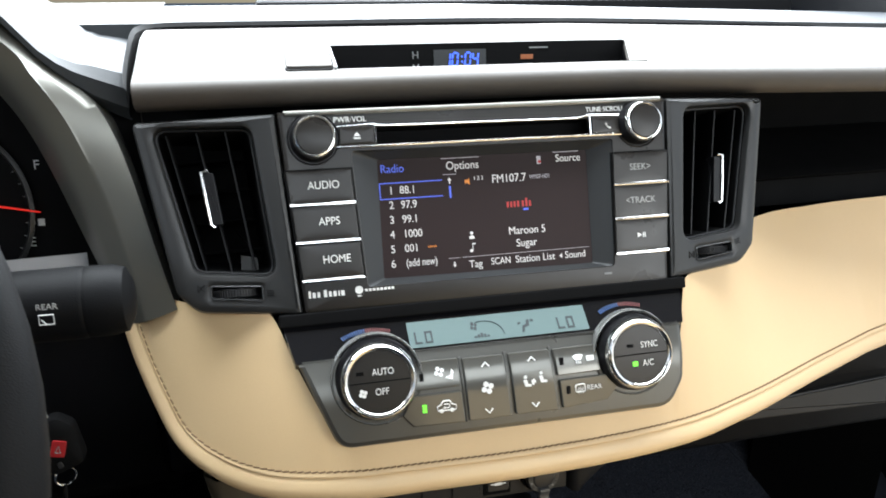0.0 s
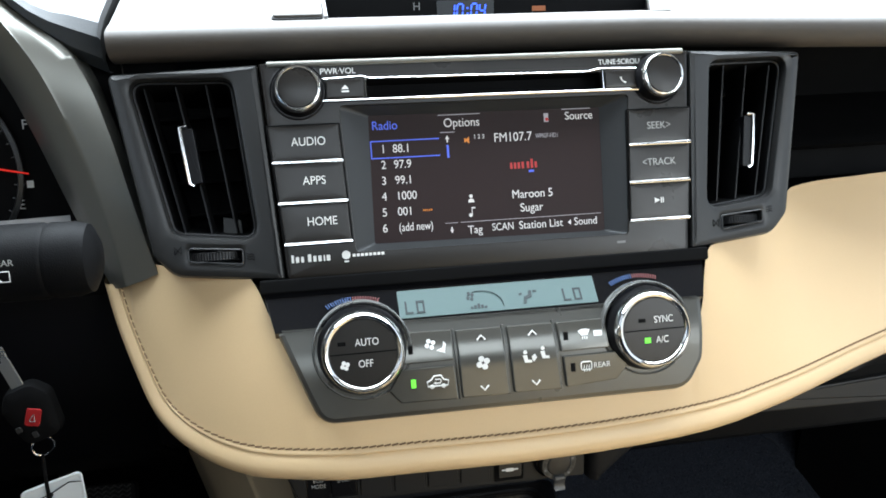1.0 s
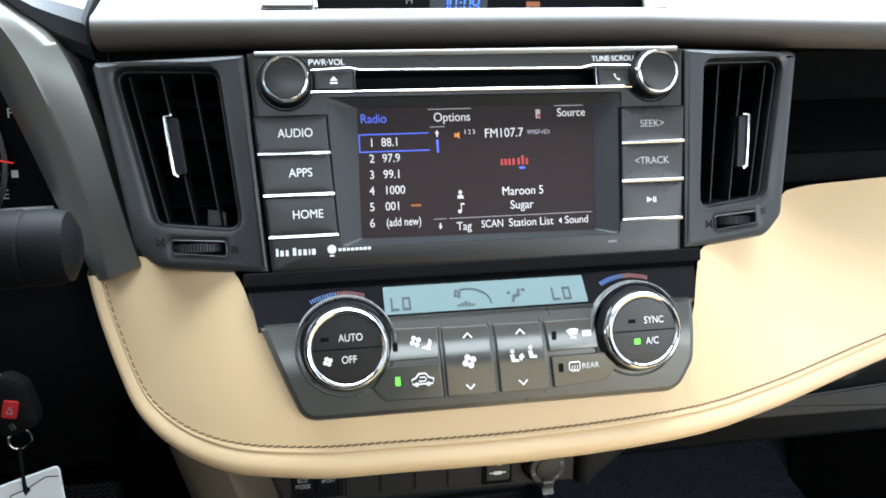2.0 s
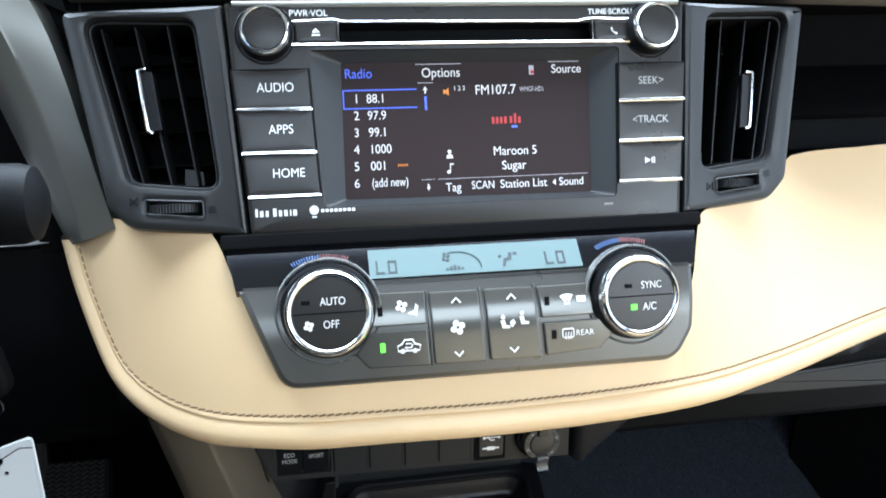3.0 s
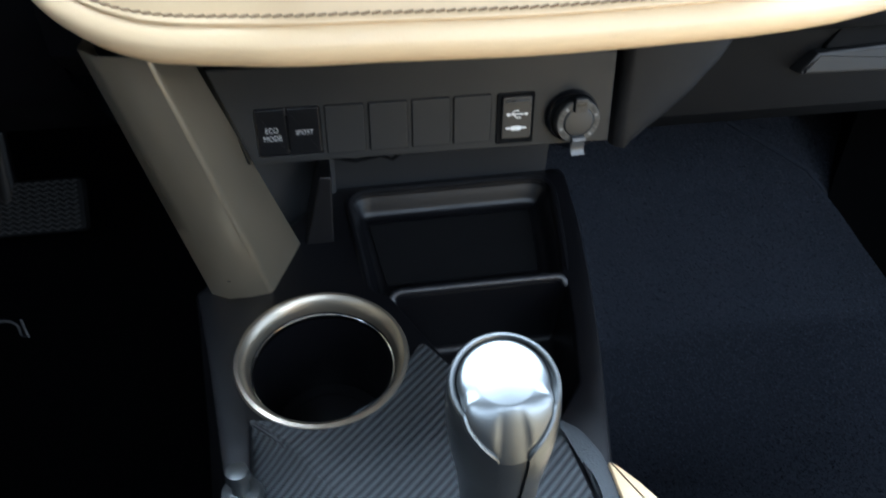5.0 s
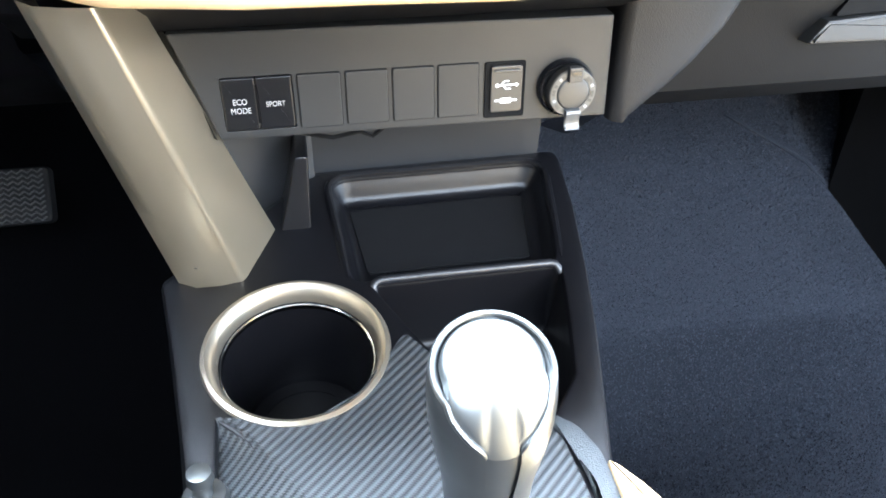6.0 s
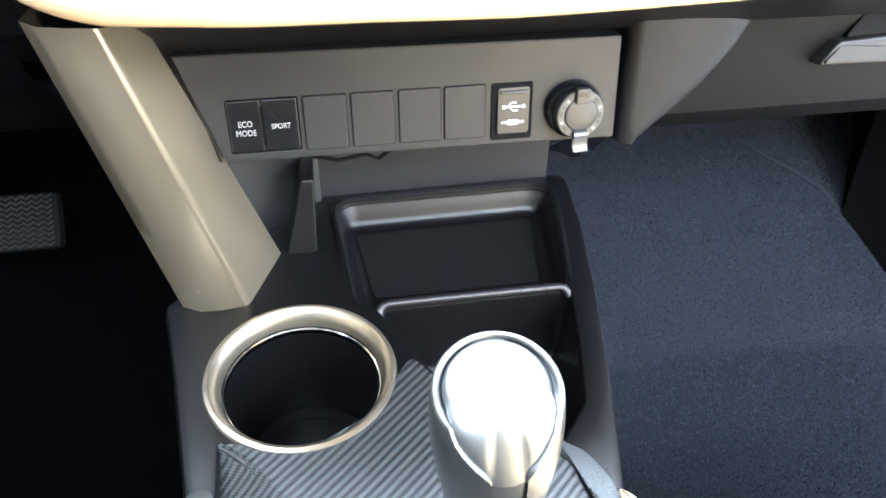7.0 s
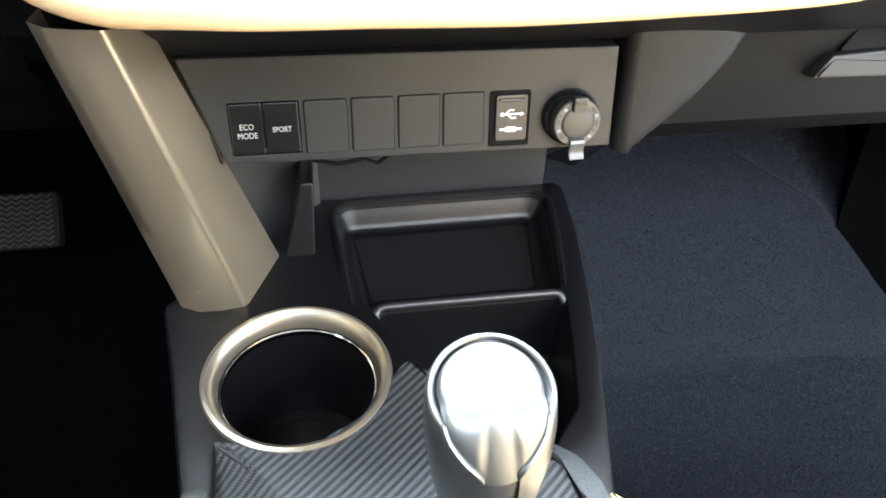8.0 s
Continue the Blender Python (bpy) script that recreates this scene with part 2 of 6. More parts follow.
def sheet(rows, bm=None, closed=False, caps=False):
    """A surface through rows of points."""
    bm = bm or bmesh.new()
    vs = [[bm.verts.new(p) for p in row] for row in rows]
    for a, b in zip(vs, vs[1:]):
        n = len(a)
        for i in range(n if closed else n - 1):
            j = (i + 1) % n
            bm.faces.new((a[i], a[j], b[j], b[i]))
    if caps and closed:
        bm.faces.new(list(reversed(vs[0])))
        bm.faces.new(vs[-1])
    return bm


def tube(points, r, n=10, bm=None, closed=False):
    """A round bar along points; r is one radius or one for each point."""
    bm = bm or bmesh.new()
    pts = [Vector(p) for p in points]
    rings, side = [], None
    for i, p in enumerate(pts):
        a = pts[i - 1] if i or closed else p
        b = pts[(i + 1) % len(pts)] if i < len(pts) - 1 or closed else p
        along = (b - a).normalized()
        if side is None:
            side = along.orthogonal().normalized()
        side = (side - along * side.dot(along)).normalized()
        up = along.cross(side)
        rad = r[i] if isinstance(r, (list, tuple)) else r
        rings.append([bm.verts.new(p + rad * (math.cos(2 * math.pi * k / n) * side + math.sin(2 * math.pi * k / n) * up)) for k in range(n)])
    for a, b in zip(rings, rings[1:] + (rings[:1] if closed else [])):
        ring_faces(bm, a, b)
    if not closed:
        bm.faces.new(list(reversed(rings[0])))
        bm.faces.new(rings[-1])
    return bm


def block(lo, hi, m=None, bevel=0.001, bm=None):
    """A box with rounded rims in the frame m."""
    m = m or Matrix.Identity(4)
    shift = m @ Matrix.Translation((0, 0, hi[2]))
    return solid(rounded(box2(lo[0], lo[1], hi[0], hi[1]), bevel * 1.5, 3), shift, hi[2] - lo[2], bevel, bm)


def lettering(words, size, m, mat, parent, x=0.0, y=0.0, lift=0.0003, align="LEFT", wide=1.0, name="lettering"):
    """Raised print in the frame m, at x, y of its plane."""
    curve = bpy.data.curves.new(name, "FONT")
    curve.body, curve.size, curve.extrude, curve.align_x, curve.align_y = words, size, 0.00008, align, "CENTER"
    source = new(name, curve)
    bpy.context.view_layer.update()
    mesh = bpy.data.meshes.new_from_object(source.evaluated_get(bpy.context.evaluated_depsgraph_get()))
    bpy.data.objects.remove(source)
    bpy.data.curves.remove(curve)
    mesh.transform(m @ Matrix.Translation((x, y, lift)) @ Matrix.Diagonal((wide, 1, 1, 1)))
    mesh.materials.clear()
    mesh.materials.append(mat)
    ob = new(name, mesh)
    ob.parent = parent
    return ob


def bar(x0, y0, x1, y1, m, mat, parent, name="print_bar", lift=0.0003, corner=0.0002):
    return part(name, solid(rounded(box2(x0, y0, x1, y1), corner, 2), m @ Matrix.Translation((0, 0, lift)), 0.0002, 0.00003), mat, parent)


def shape(points, m, mat, parent, name="symbol", lift=0.0003):
    return part(name, solid(points, m @ Matrix.Translation((0, 0, lift)), 0.0002, 0.00002), mat, parent)


def along(pairs, x):
    """Piecewise linear value at x from pairs in order."""
    return float(np.interp(x, [p[0] for p in pairs], [p[1] for p in pairs]))


# the leaning face of the centre stack: across, up the face, out towards the seats
TILT = radians(20)
UP = Vector((0, math.sin(TILT), math.cos(TILT)))
FACE = local((0, 0, 0.64), (1, 0, 0), UP)


def out(w):
    return FACE @ Matrix.Translation((0, 0, w))


# ---- cabin shell ----
FLOOR_LINE = [(-2.2, 0.0), (-1.0, 0.0), (0.0, 0.0), (0.20, 0.001), (0.262, 0.003), (0.275, 0.007), (0.31, 0.024), (0.34, 0.040), (0.42, 0.088), (0.52, 0.150), (0.62, 0.23), (0.70, 0.33), (0.74, 0.46), (0.75, 0.70)]
FLOOR_Y, FLOOR_Z = [p[0] for p in FLOOR_LINE], [p[1] for p in FLOOR_LINE]


def cabin():
    floor = []
    for x in np.linspace(-0.74, 0.74, 60):
        row = []
        for y, z in FLOOR_LINE:
            row.append((x, y, z))
        floor.append(row)
    tagged(part("floor", sheet(floor), CARPET, None, angle=60), "blue-grey loop carpet rising to the toe board under the dash", "carpet", kind="structure")
    # roof, doors, rear wall
    roof = bmesh.new()
    xs, ys = [-0.74, -0.56, -0.36, 0.0, 0.30, 0.58, 0.74], [-2.2, -1.6, -1.36, -0.88, -0.50, -0.09]
    for x0, x1 in zip(xs, xs[1:]):
        for y0, y1 in zip(ys, ys[1:]):
            # opening left for the added roof light
            if -0.36 <= x0 < 0.58 and y0 == -1.36:
                continue
            roof.faces.new([roof.verts.new((x, y, 1.20 - 0.03 * (x / 0.7) ** 2)) for x, y in ((x0, y0), (x1, y0), (x1, y1), (x0, y1))])
    bmesh.ops.remove_doubles(roof, verts=roof.verts, dist=0.0005)
    tagged(part("ceiling", roof, LINER), "unseen cloth headliner over the seats, kept dark to cut bounced light", "ceiling", kind="structure")
    for side, nm in ((-1, "wall_left"), (1, "wall_right")):
        x = side * 0.745
        bm = bmesh.new()
        pieces = [((-2.2, 1.12), (0.20 if side > 0 else 0.0, 1.21)), ((-2.2, 0.741), (-1.48, 1.119)), ((0.20 if side > 0 else 0.02, 0.741), (0.30 if side > 0 else 0.12, 1.119)), ((-0.86, 0.741), (-0.84, 1.119))]
        # the passenger's door is assumed open to the sill, so low light gets in
        pieces += [((-2.2, -0.01), (0.76, 0.74))] if side < 0 else [((-2.2, -0.01), (-0.84, 0.74)), ((0.21, -0.01), (0.76, 0.74))]
        for (y0, z0), (y1, z1) in pieces:
            lo, hi = (x - 0.01, y0, z0), (x + 0.01, y1, z1)
            bmesh.ops.create_cube(bm, size=1, matrix=Matrix.LocRotScale([(a + b) / 2 for a, b in zip(lo, hi)], None, [b - a for a, b in zip(lo, hi)]))
        wall = tagged(part(nm, bm, BLACK), "dark cabin side with bright openings", "wall", kind="structure")
        if side < 0:
            # out of view, added as a bright surface for the silver pillar to reflect
            part("bounce_panel", block((x + 0.012, -1.0, 0.40), (x + 0.030, 0.0, 0.72), None, 0.006), BOUNCE, wall, "unseen beige panel that bounces light towards the pillar")
    bm = bmesh.new()
    bmesh.ops.create_cube(bm, size=1, matrix=Matrix.LocRotScale((0, -2.21, 0.6), None, (1.5, 0.02, 1.24)))
    tagged(part("wall_rear", bm, BLACK), "dark rear of the cabin", "wall", kind="structure")


def carpet_pile():
    """Short loops of carpet yarn where the floor lies open to view."""
    rng = np.random.default_rng(4)
    n = 260000
    xs, ys = rng.uniform(0.06, 0.62, n), rng.uniform(-0.02, 0.66, n)
    turn, lean, tall = rng.uniform(0, 2 * math.pi, n), rng.normal(0, 0.0010, (n, 2)), rng.uniform(0.0012, 0.0032, n)
    z = np.interp(ys, FLOOR_Y, FLOOR_Z) - 0.001
    dx, dy = 0.00042 * np.cos(turn), 0.00042 * np.sin(turn)
    back = 0.3 * tall * (ys > 0.3)
    corners = [(xs - dx, ys - dy, z), (xs + dx, ys + dy, z), (xs + dx * 0.6 + lean[:, 0], ys + dy * 0.6 + lean[:, 1] - back, z + tall), (xs - dx * 0.6 + lean[:, 0], ys - dy * 0.6 + lean[:, 1] - back, z + tall)]
    verts = np.stack([np.stack(c, 1) for c in corners], 1).reshape(-1, 3)
    mesh = bpy.data.meshes.new("carpet_pile")
    mesh.from_pydata(verts.tolist(), [], np.arange(4 * n).reshape(-1, 4).tolist())
    mesh.materials.append(PILE)
    tagged(new("carpet_pile", mesh), "short blue-grey carpet pile in the footwells", "carpet", kind="stuff")


def pile_material():
    m = material("carpet_yarn", (0.045, 0.048, 0.062), rough=0.95, spec=0.1)
    nodes, links = m.node_tree.nodes, m.node_tree.links
    geo, ramp = nodes.new("ShaderNodeNewGeometry"), nodes.new("ShaderNodeValToRGB")
    ramp.color_ramp.elements[0].color, ramp.color_ramp.elements[1].color = (0.0180, 0.0202, 0.0265, 1), (0.076, 0.084, 0.106, 1)
    ramp.color_ramp.elements[0].position = 0.35
    links.new(geo.outputs["Random Per Island"], ramp.inputs["Fac"])
    links.new(ramp.outputs["Color"], nodes["Principled BSDF"].inputs["Base Color"])
    return m


# Added near-black sheet over the carpet, drawn for the shade on the driver's side.
def footwell_shade():
    mat = thing("footwell_shade", "near-black sheet on the driver's floor, added for its deep shade", "floor mat")
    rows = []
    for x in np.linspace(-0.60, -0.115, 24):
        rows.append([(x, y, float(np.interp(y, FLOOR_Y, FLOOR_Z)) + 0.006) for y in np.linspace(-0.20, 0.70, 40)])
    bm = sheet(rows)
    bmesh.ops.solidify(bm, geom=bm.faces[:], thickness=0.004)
    part("mat", bm, FOOTWELL_SHADE, mat)


PILE = pile_material()
cabin()
carpet_pile()
footwell_shade()


# ---- dash pad of beige leather ----
SEAM = [(-0.2078, 0.566), (-0.2035, 0.552), (-0.199, 0.541), (-0.192, 0.5265), (-0.185, 0.5145), (-0.178, 0.5085), (-0.169, 0.5045), (-0.155, 0.5012), (-0.135, 0.5000), (-0.10, 0.5012), (-0.06, 0.5010), (0.0, 0.5000), (0.06, 0.5008), (0.10, 0.5005), (0.16, 0.5000), (0.25, 0.5000), (0.35, 0.5000), (0.55, 0.5000), (0.73, 0.50)]


SEAM_Y = [(0.05, -0.0580), (0.075, -0.0562), (0.10, -0.0528), (0.12, -0.0490), (0.14, -0.0434), (0.16, -0.0360), (0.18, -0.0287), (0.20, -0.0205), (0.22, -0.0118), (0.25, 0.0012), (0.28, 0.0135), (0.32, 0.0300), (0.40, 0.0560), (0.50, 0.0740), (0.74, 0.0860)]


def pad_y(x, z):
    """How far ahead the leather lies at a place across and a height."""
    a = max(abs(x) - 0.075, 0)
    base = -0.058 + 4 * a * a if x < 0.2 else -0.058 + 4 * 0.125 ** 2 + (1 - math.exp(-(x - 0.2) / 0.06)) * 0.06
    if x < 0.05:
        return base + (z - 0.5) * 0.364
    low = along(SEAM_Y, x)
    # the upper rim sets back further than the seam towards the passenger
    return low + ((z - 0.5) * 0.364 if z < 0.5 else (z - 0.5) / 0.092 * (base + 0.0335 - low))


def smooth_path(points, n):
    """n points evenly along a Catmull-Rom line through points."""
    fine = []
    for i in range(len(points) - 1):
        p = [Vector(points[max(0, min(len(points) - 1, i + k))]) for k in (-1, 0, 1, 2)]
        for s in range(12):
            f = s / 12
            fine.append(0.5 * (2 * p[1] + (p[2] - p[0]) * f + (2 * p[0] - 5 * p[1] + 4 * p[2] - p[3]) * f * f + (3 * p[1] - p[0] - 3 * p[2] + p[3]) * f ** 3))
    fine.append(Vector(points[-1]))
    d = np.r_[0, np.cumsum([(b - a).length for a, b in zip(fine, fine[1:])])]
    return [Vector([float(np.interp(t, d, [q[k] for q in fine])) for k in range(len(fine[0]))]) for t in np.linspace(0, d[-1], n)]


def dash_pad():
    pad = thing("dash_pad", "beige leather dash pad with brown stitching round the climate panel", "dashboard pad")
    seam = smooth_path(SEAM, 420)
    top = [(-0.2085, 0.569), (-0.196, 0.577), (-0.188, 0.582), (-0.165, 0.583), (-0.131, 0.583), (-0.1275, 0.578), (-0.1205, 0.559), (-0.106, 0.528), (-0.098, 0.519), (-0.09, 0.518), (0.095, 0.518), (0.099, 0.519), (0.110, 0.529), (0.1185, 0.556), (0.1215, 0.578), (0.126, 0.583), (0.17, 0.583), (0.205, 0.588), (0.221, 0.591), (0.285, 0.588), (0.74, 0.585)]
    rows = []
    for s in seam:
        hi = max(along(top, s.x), s.y + 0.0005)
        rows.append([(s.x, pad_y(s.x, z) - 0.0008 * math.sin(math.pi * f) * (1 if hi - s.y > 0.03 else 0), z) for f in np.linspace(0, 1, 14) for z in (s.y + (hi - s.y) * f,)])
    part("leather_face", sheet(rows), LEATHER, pad)

    def swept(profile):
        made = []
        for i, s in enumerate(seam):
            a, b = seam[max(i - 1, 0)], seam[min(i + 1, len(seam) - 1)]
            t = (b - a).normalized()
            nrm = Vector((t.y, -t.x))
            row = []
            for o, d in profile:
                o = o * (1 - 0.38 * abs(nrm.x) * (s.x < 0))
                x, z = s.x + nrm.x * o, s.y + nrm.y * o
                lean = nrm.x
                row.append((x + lean * 0.0, pad_y(s.x + nrm.x * min(o, 0.006), s.y + nrm.y * o) - d, z))
            made.append(row)
        return made

    part("piping", sheet(swept([(-0.0002, -0.0006), (0.0004, 0.0004), (0.0012, 0.0011), (0.0022, 0.0011), (0.0031, 0.0004), (0.0036, -0.0008)])), LEATHER, pad)
    part("bolster", sheet(swept([(0.0034, -0.0010), (0.0040, 0.0002), (0.0060, 0.0012), (0.0090, 0.0018), (0.0115, 0.0014), (0.0138, 0.0), (0.0160, -0.0020), (0.0180, -0.0045), (0.0195, -0.0075), (0.0204, -0.0110), (0.0212, -0.0170), (0.0214, -0.0230), (0.0208, -0.0320), (0.0190, -0.0450)])), LEATHER, pad)
    bm = bmesh.new()
    stitches = smooth_path(SEAM, 250)
    for a, b in zip(stitches, stitches[1:]):
        mid = (a + b) / 2
        t = (b - a)
        ends = [mid - t * 0.43, mid + t * 0.43]
        tube([(p.x + dx, pad_y(p.x, p.y) - 0.0004, p.y + dz) for p, dx, dz in ((ends[0], 0.0, -0.0003), (ends[1], 0.0, 0.0005))], 0.00048, 5, bm)
    tagged(part("stitching", bm, THREAD, pad, "row of brown thread stitches"), kind="stuff")


dash_pad()


# ---- dash hood, cluster visor ----
# section of the hood from its rolled lower lip, over the front edge, to the joint before the windscreen shelf
HOOD_LIP = [(0.056, 0.6870), (0.042, 0.6880), (0.031, 0.6925), (0.0262, 0.6985), (0.0265, 0.7035)]
HOOD_TOP = [(0.0285, 0.7058), (0.033, 0.7070), (0.043, 0.7088), (0.062, 0.7136), (0.080, 0.7185), (0.100, 0.7230), (0.125, 0.7246), (0.145, 0.7246), (0.1495, 0.7235), (0.151, 0.7140)]
CLOCK_X = (-0.081, 0.118)


def dash_hood():
    hood = thing("dash_hood", "grey-brown soft dash hood glaring under the windscreen", "dashboard")
    line = [(p.x, p.y) for p in smooth_path([(y, z) for y, z in HOOD_LIP], 22)] + HOOD_TOP
    first = next(k for k, p in enumerate(line) if p == (0.043, 0.7088))
    xs = sorted({*np.linspace(-0.1940, 0.73, 70).round(4).tolist(), *CLOCK_X})
    bm = bmesh.new()
    vs = [[bm.verts.new((x, y + 0.012 * max(0, (x - 0.22) / 0.5), z - 0.028 * max(0, x - 0.1))) for y, z in line] for x in xs]
    for i in range(len(xs) - 1):
        for j in range(len(line) - 1):
            if CLOCK_X[0] <= xs[i] and xs[i + 1] <= CLOCK_X[1] and first <= j < first + 2:
                continue
            bm.faces.new((vs[i][j], vs[i + 1][j], vs[i + 1][j + 1], vs[i][j + 1]))
    # the pad's end beside the cluster
    bm.faces.new([bm.verts.new(p) for p in [(-0.194, y, z) for y, z in line] + [(-0.194, 0.151, 0.66), (-0.194, 0.056, 0.66)]])
    part("soft_skin", bm, HOOD, hood)
    path = smooth_path([(-0.1965, 0.028, 0.7030), (-0.1978, 0.050, 0.7110), (-0.1982, 0.10, 0.7240), (-0.1972, 0.135, 0.7258), (-0.1915, 0.150, 0.7264), (-0.178, 0.1545, 0.7268), (-0.12, 0.1560, 0.7268), (0.1, 0.1560, 0.7262), (0.40, 0.1600, 0.7175), (0.72, 0.168, 0.709)], 90)
    part("rear_joint", sheet([[p + Vector((0, 0, -0.014)), p + Vector((0, 0, -0.001)), p + Vector((-0.002 if p.x < -0.19 else 0, 0.003, 0.0016))] for p in path]), DEEP, hood, "dark joint round the hood")
    # finger tab beside the clock, a near-black slab painting the shadow under its front
    m = local((-0.0965, 0.0450, 0.7094), (1, 0, 0), (0, 0.968, 0.25))
    part("finger_shadow", solid(rounded(box2(-0.0145, -0.0040, 0.0130, 0.0020), 0.0025, 4), m @ Matrix.Translation((0, 0, 0.0006)), 0.001, 0.0002), DEEP, hood)
    part("finger_tab", solid(rounded([(-0.0140, -0.0015), (0.0132, -0.0015), (0.0136, 0.026), (-0.0130, 0.026)], 0.003, 4), m @ Matrix.Translation((0, 0, 0.0022)), 0.004, 0.0016), HOOD, hood)
    part("finger_edge", tube([m @ Vector((0.0146, y, 0.0008)) for y in (-0.003, 0.012, 0.030)], 0.0010, 8), COLUMN, hood, "pale edge beside the clock")


dash_hood()


def clock():
    unit = thing("clock_display", "slim dark clock display with blue digits in the dash hood", "clock")
    x0, x1 = CLOCK_X
    z_front, z_back = 0.7088, 0.7185
    m = local(((x0 + x1) / 2, 0.0785, 0.7083), (1, 0, 0), (0, 0.12, 0.99))
    hw = (x1 - x0) / 2
    part("window", solid(rounded(box2(-hw, -0.014, hw, 0.0102), 0.001, 2), m, 0.002, 0.0003), DEEP, unit)
    bm = bmesh.new()
    pocket = [(0.043, z_front), (0.045, 0.699), (0.080, 0.697)]
    sheet([[(x0, y, z) for y, z in pocket], [(x1, y, z) for y, z in pocket]], bm)
    for x in (x0, x1):
        bm.faces.new([bm.verts.new(p) for p in ((x, 0.043, z_front), (x, 0.0795, z_back), (x, 0.0795, 0.697), (x, 0.045, 0.699))])
    part("pocket", bm, BLACK, unit)
    # slanting corner of the opening
    part("corner_fillet", solid([(-0.0005, -0.0005), (0.0125, -0.0005), (0.0125, 0.0360)], local((x1 - 0.0122, 0.0433, 0.7090), (1, 0, 0), (0, 0.967, 0.255)), 0.004, 0.0003), HOOD, unit)
    part("lcd_pane", solid(rounded(box2(-0.0330, -0.0060, 0.0020, 0.0062), 0.0006, 2), m @ Matrix.Translation((0, 0, 0.0003)), 0.0003, 0.0001), VISOR, unit, "smoky display pane")
    # seven segment digits 10:04
    seg = {"a": (0, 1, 1, 1), "b": (1, 0.5, 1, 1), "c": (1, 0, 1, 0.5), "d": (0, 0, 1, 0), "e": (0, 0, 0, 0.5), "f": (0, 0.5, 0, 1), "g": (0, 0.5, 1, 0.5)}
    digits = {"1": "bc", "0": "abcdef", "4": "bcfg"}
    bm = bmesh.new()
    cx, cy, w, h = -0.0262, -0.0040, 0.0035, 0.0080
    for k, ch in enumerate("10:04"):
        ox = cx + k * 0.0051 - (0.0016 if k > 2 else 0)
        if ch == ":":
            for dy in (0.3, 0.7):
                solid(rounded(box2(ox + 0.0012, cy + h * dy - 0.0005, ox + 0.0022, cy + h * dy + 0.0005), 0.0002, 2), m @ Matrix.Translation((0, 0, 0.0005)), 0.0002, 0.00004, bm)
            continue
        for s in digits[ch]:
            ax, ay, bx, by = seg[s]
            lean = 0.0008
            p, q = (ox + ax * w + ay * lean, cy + ay * h), (ox + bx * w + by * lean, cy + by * h)
            t = 0.00046
            pts = [(p[0] - t, p[1]), (p[0], p[1] - t), (q[0] + (t if q[0] > p[0] + 1e-5 else 0), q[1] - (t if q[0] > p[0] + 1e-5 else 0)), (q[0] + t, q[1]), (q[0], q[1] + t), (p[0] - (t if q[0] > p[0] + 1e-5 else 0), p[1] + (t if q[0] > p[0] + 1e-5 else 0))]
            if abs(q[0] - p[0]) < 0.002:
                pts = [(p[0] - t, p[1] + t), (p[0] + t, p[1] + t), (q[0] + t, q[1] - t), (q[0] - t, q[1] - t)]
            else:
                pts = [(p[0] + t, p[1] - t), (q[0] - t, q[1] - t), (q[0] - t, q[1] + t), (p[0] + t, p[1] + t)]
            solid(pts, m @ Matrix.Translation((0, 0, 0.0005)), 0.0002, 0.00004, bm)
    part("digits", bm, GLOW_CLOCK, unit, "blue lit digits")
    lettering("H", 0.0065, m, PRINT_DIM, unit, -0.0475, 0.0030)
    lettering("M", 0.0065, m, PRINT_DIM, unit, -0.0475, -0.0050)
    bar(0.0260, -0.0010, 0.0345, 0.0020, m, GLOW_WARN, unit, "warning_mark")
    bar(0.0320, 0.0058, 0.0450, 0.0068, m, PRINT_DIM, unit)


clock()


# ---- radio with its screen ----
# the radio's own frame, a little narrower than the drawing of its parts
RADIO_FACE = FACE @ Matrix.Diagonal((0.985, 1, 1, 1))


def radio_out(w):
    return RADIO_FACE @ Matrix.Translation((0, 0, w))


def knob(name, m, r, h, parent, face_mat, ring_mat, skirt_r=0.0):
    """A turning knob: skirt, bright ring and face."""
    k = part(name, lathe([(skirt_r or r * 1.12, -0.002), (skirt_r or r * 1.12, 0.002), (r * 1.04, 0.004), (r * 1.0, h - 0.003)], m), BLACK, parent)
    part("bright_ring", lathe([(r * 0.995, h - 0.0042), (r * 1.01, h - 0.0030), (r * 0.985, h - 0.0012), (r * 0.93, h - 0.0002), (r * 0.865, h), (r * 0.83, h - 0.0004), (r * 0.82, h - 0.0010)], m), ring_mat, k, "bright chrome ring")
    part("knob_face", lathe([(r * 0.825, h - 0.0010), (r * 0.80, h - 0.0002), (r * 0.5, h + 0.0003), (0, h + 0.0004)], m), face_mat, k)
    return k


def button(name, outline, w, parent, mat=None, bevel=0.0006):
    return part(name, solid(outline, radio_out(w), 0.004, bevel, crown=0.0002), mat or BUTTON, parent)


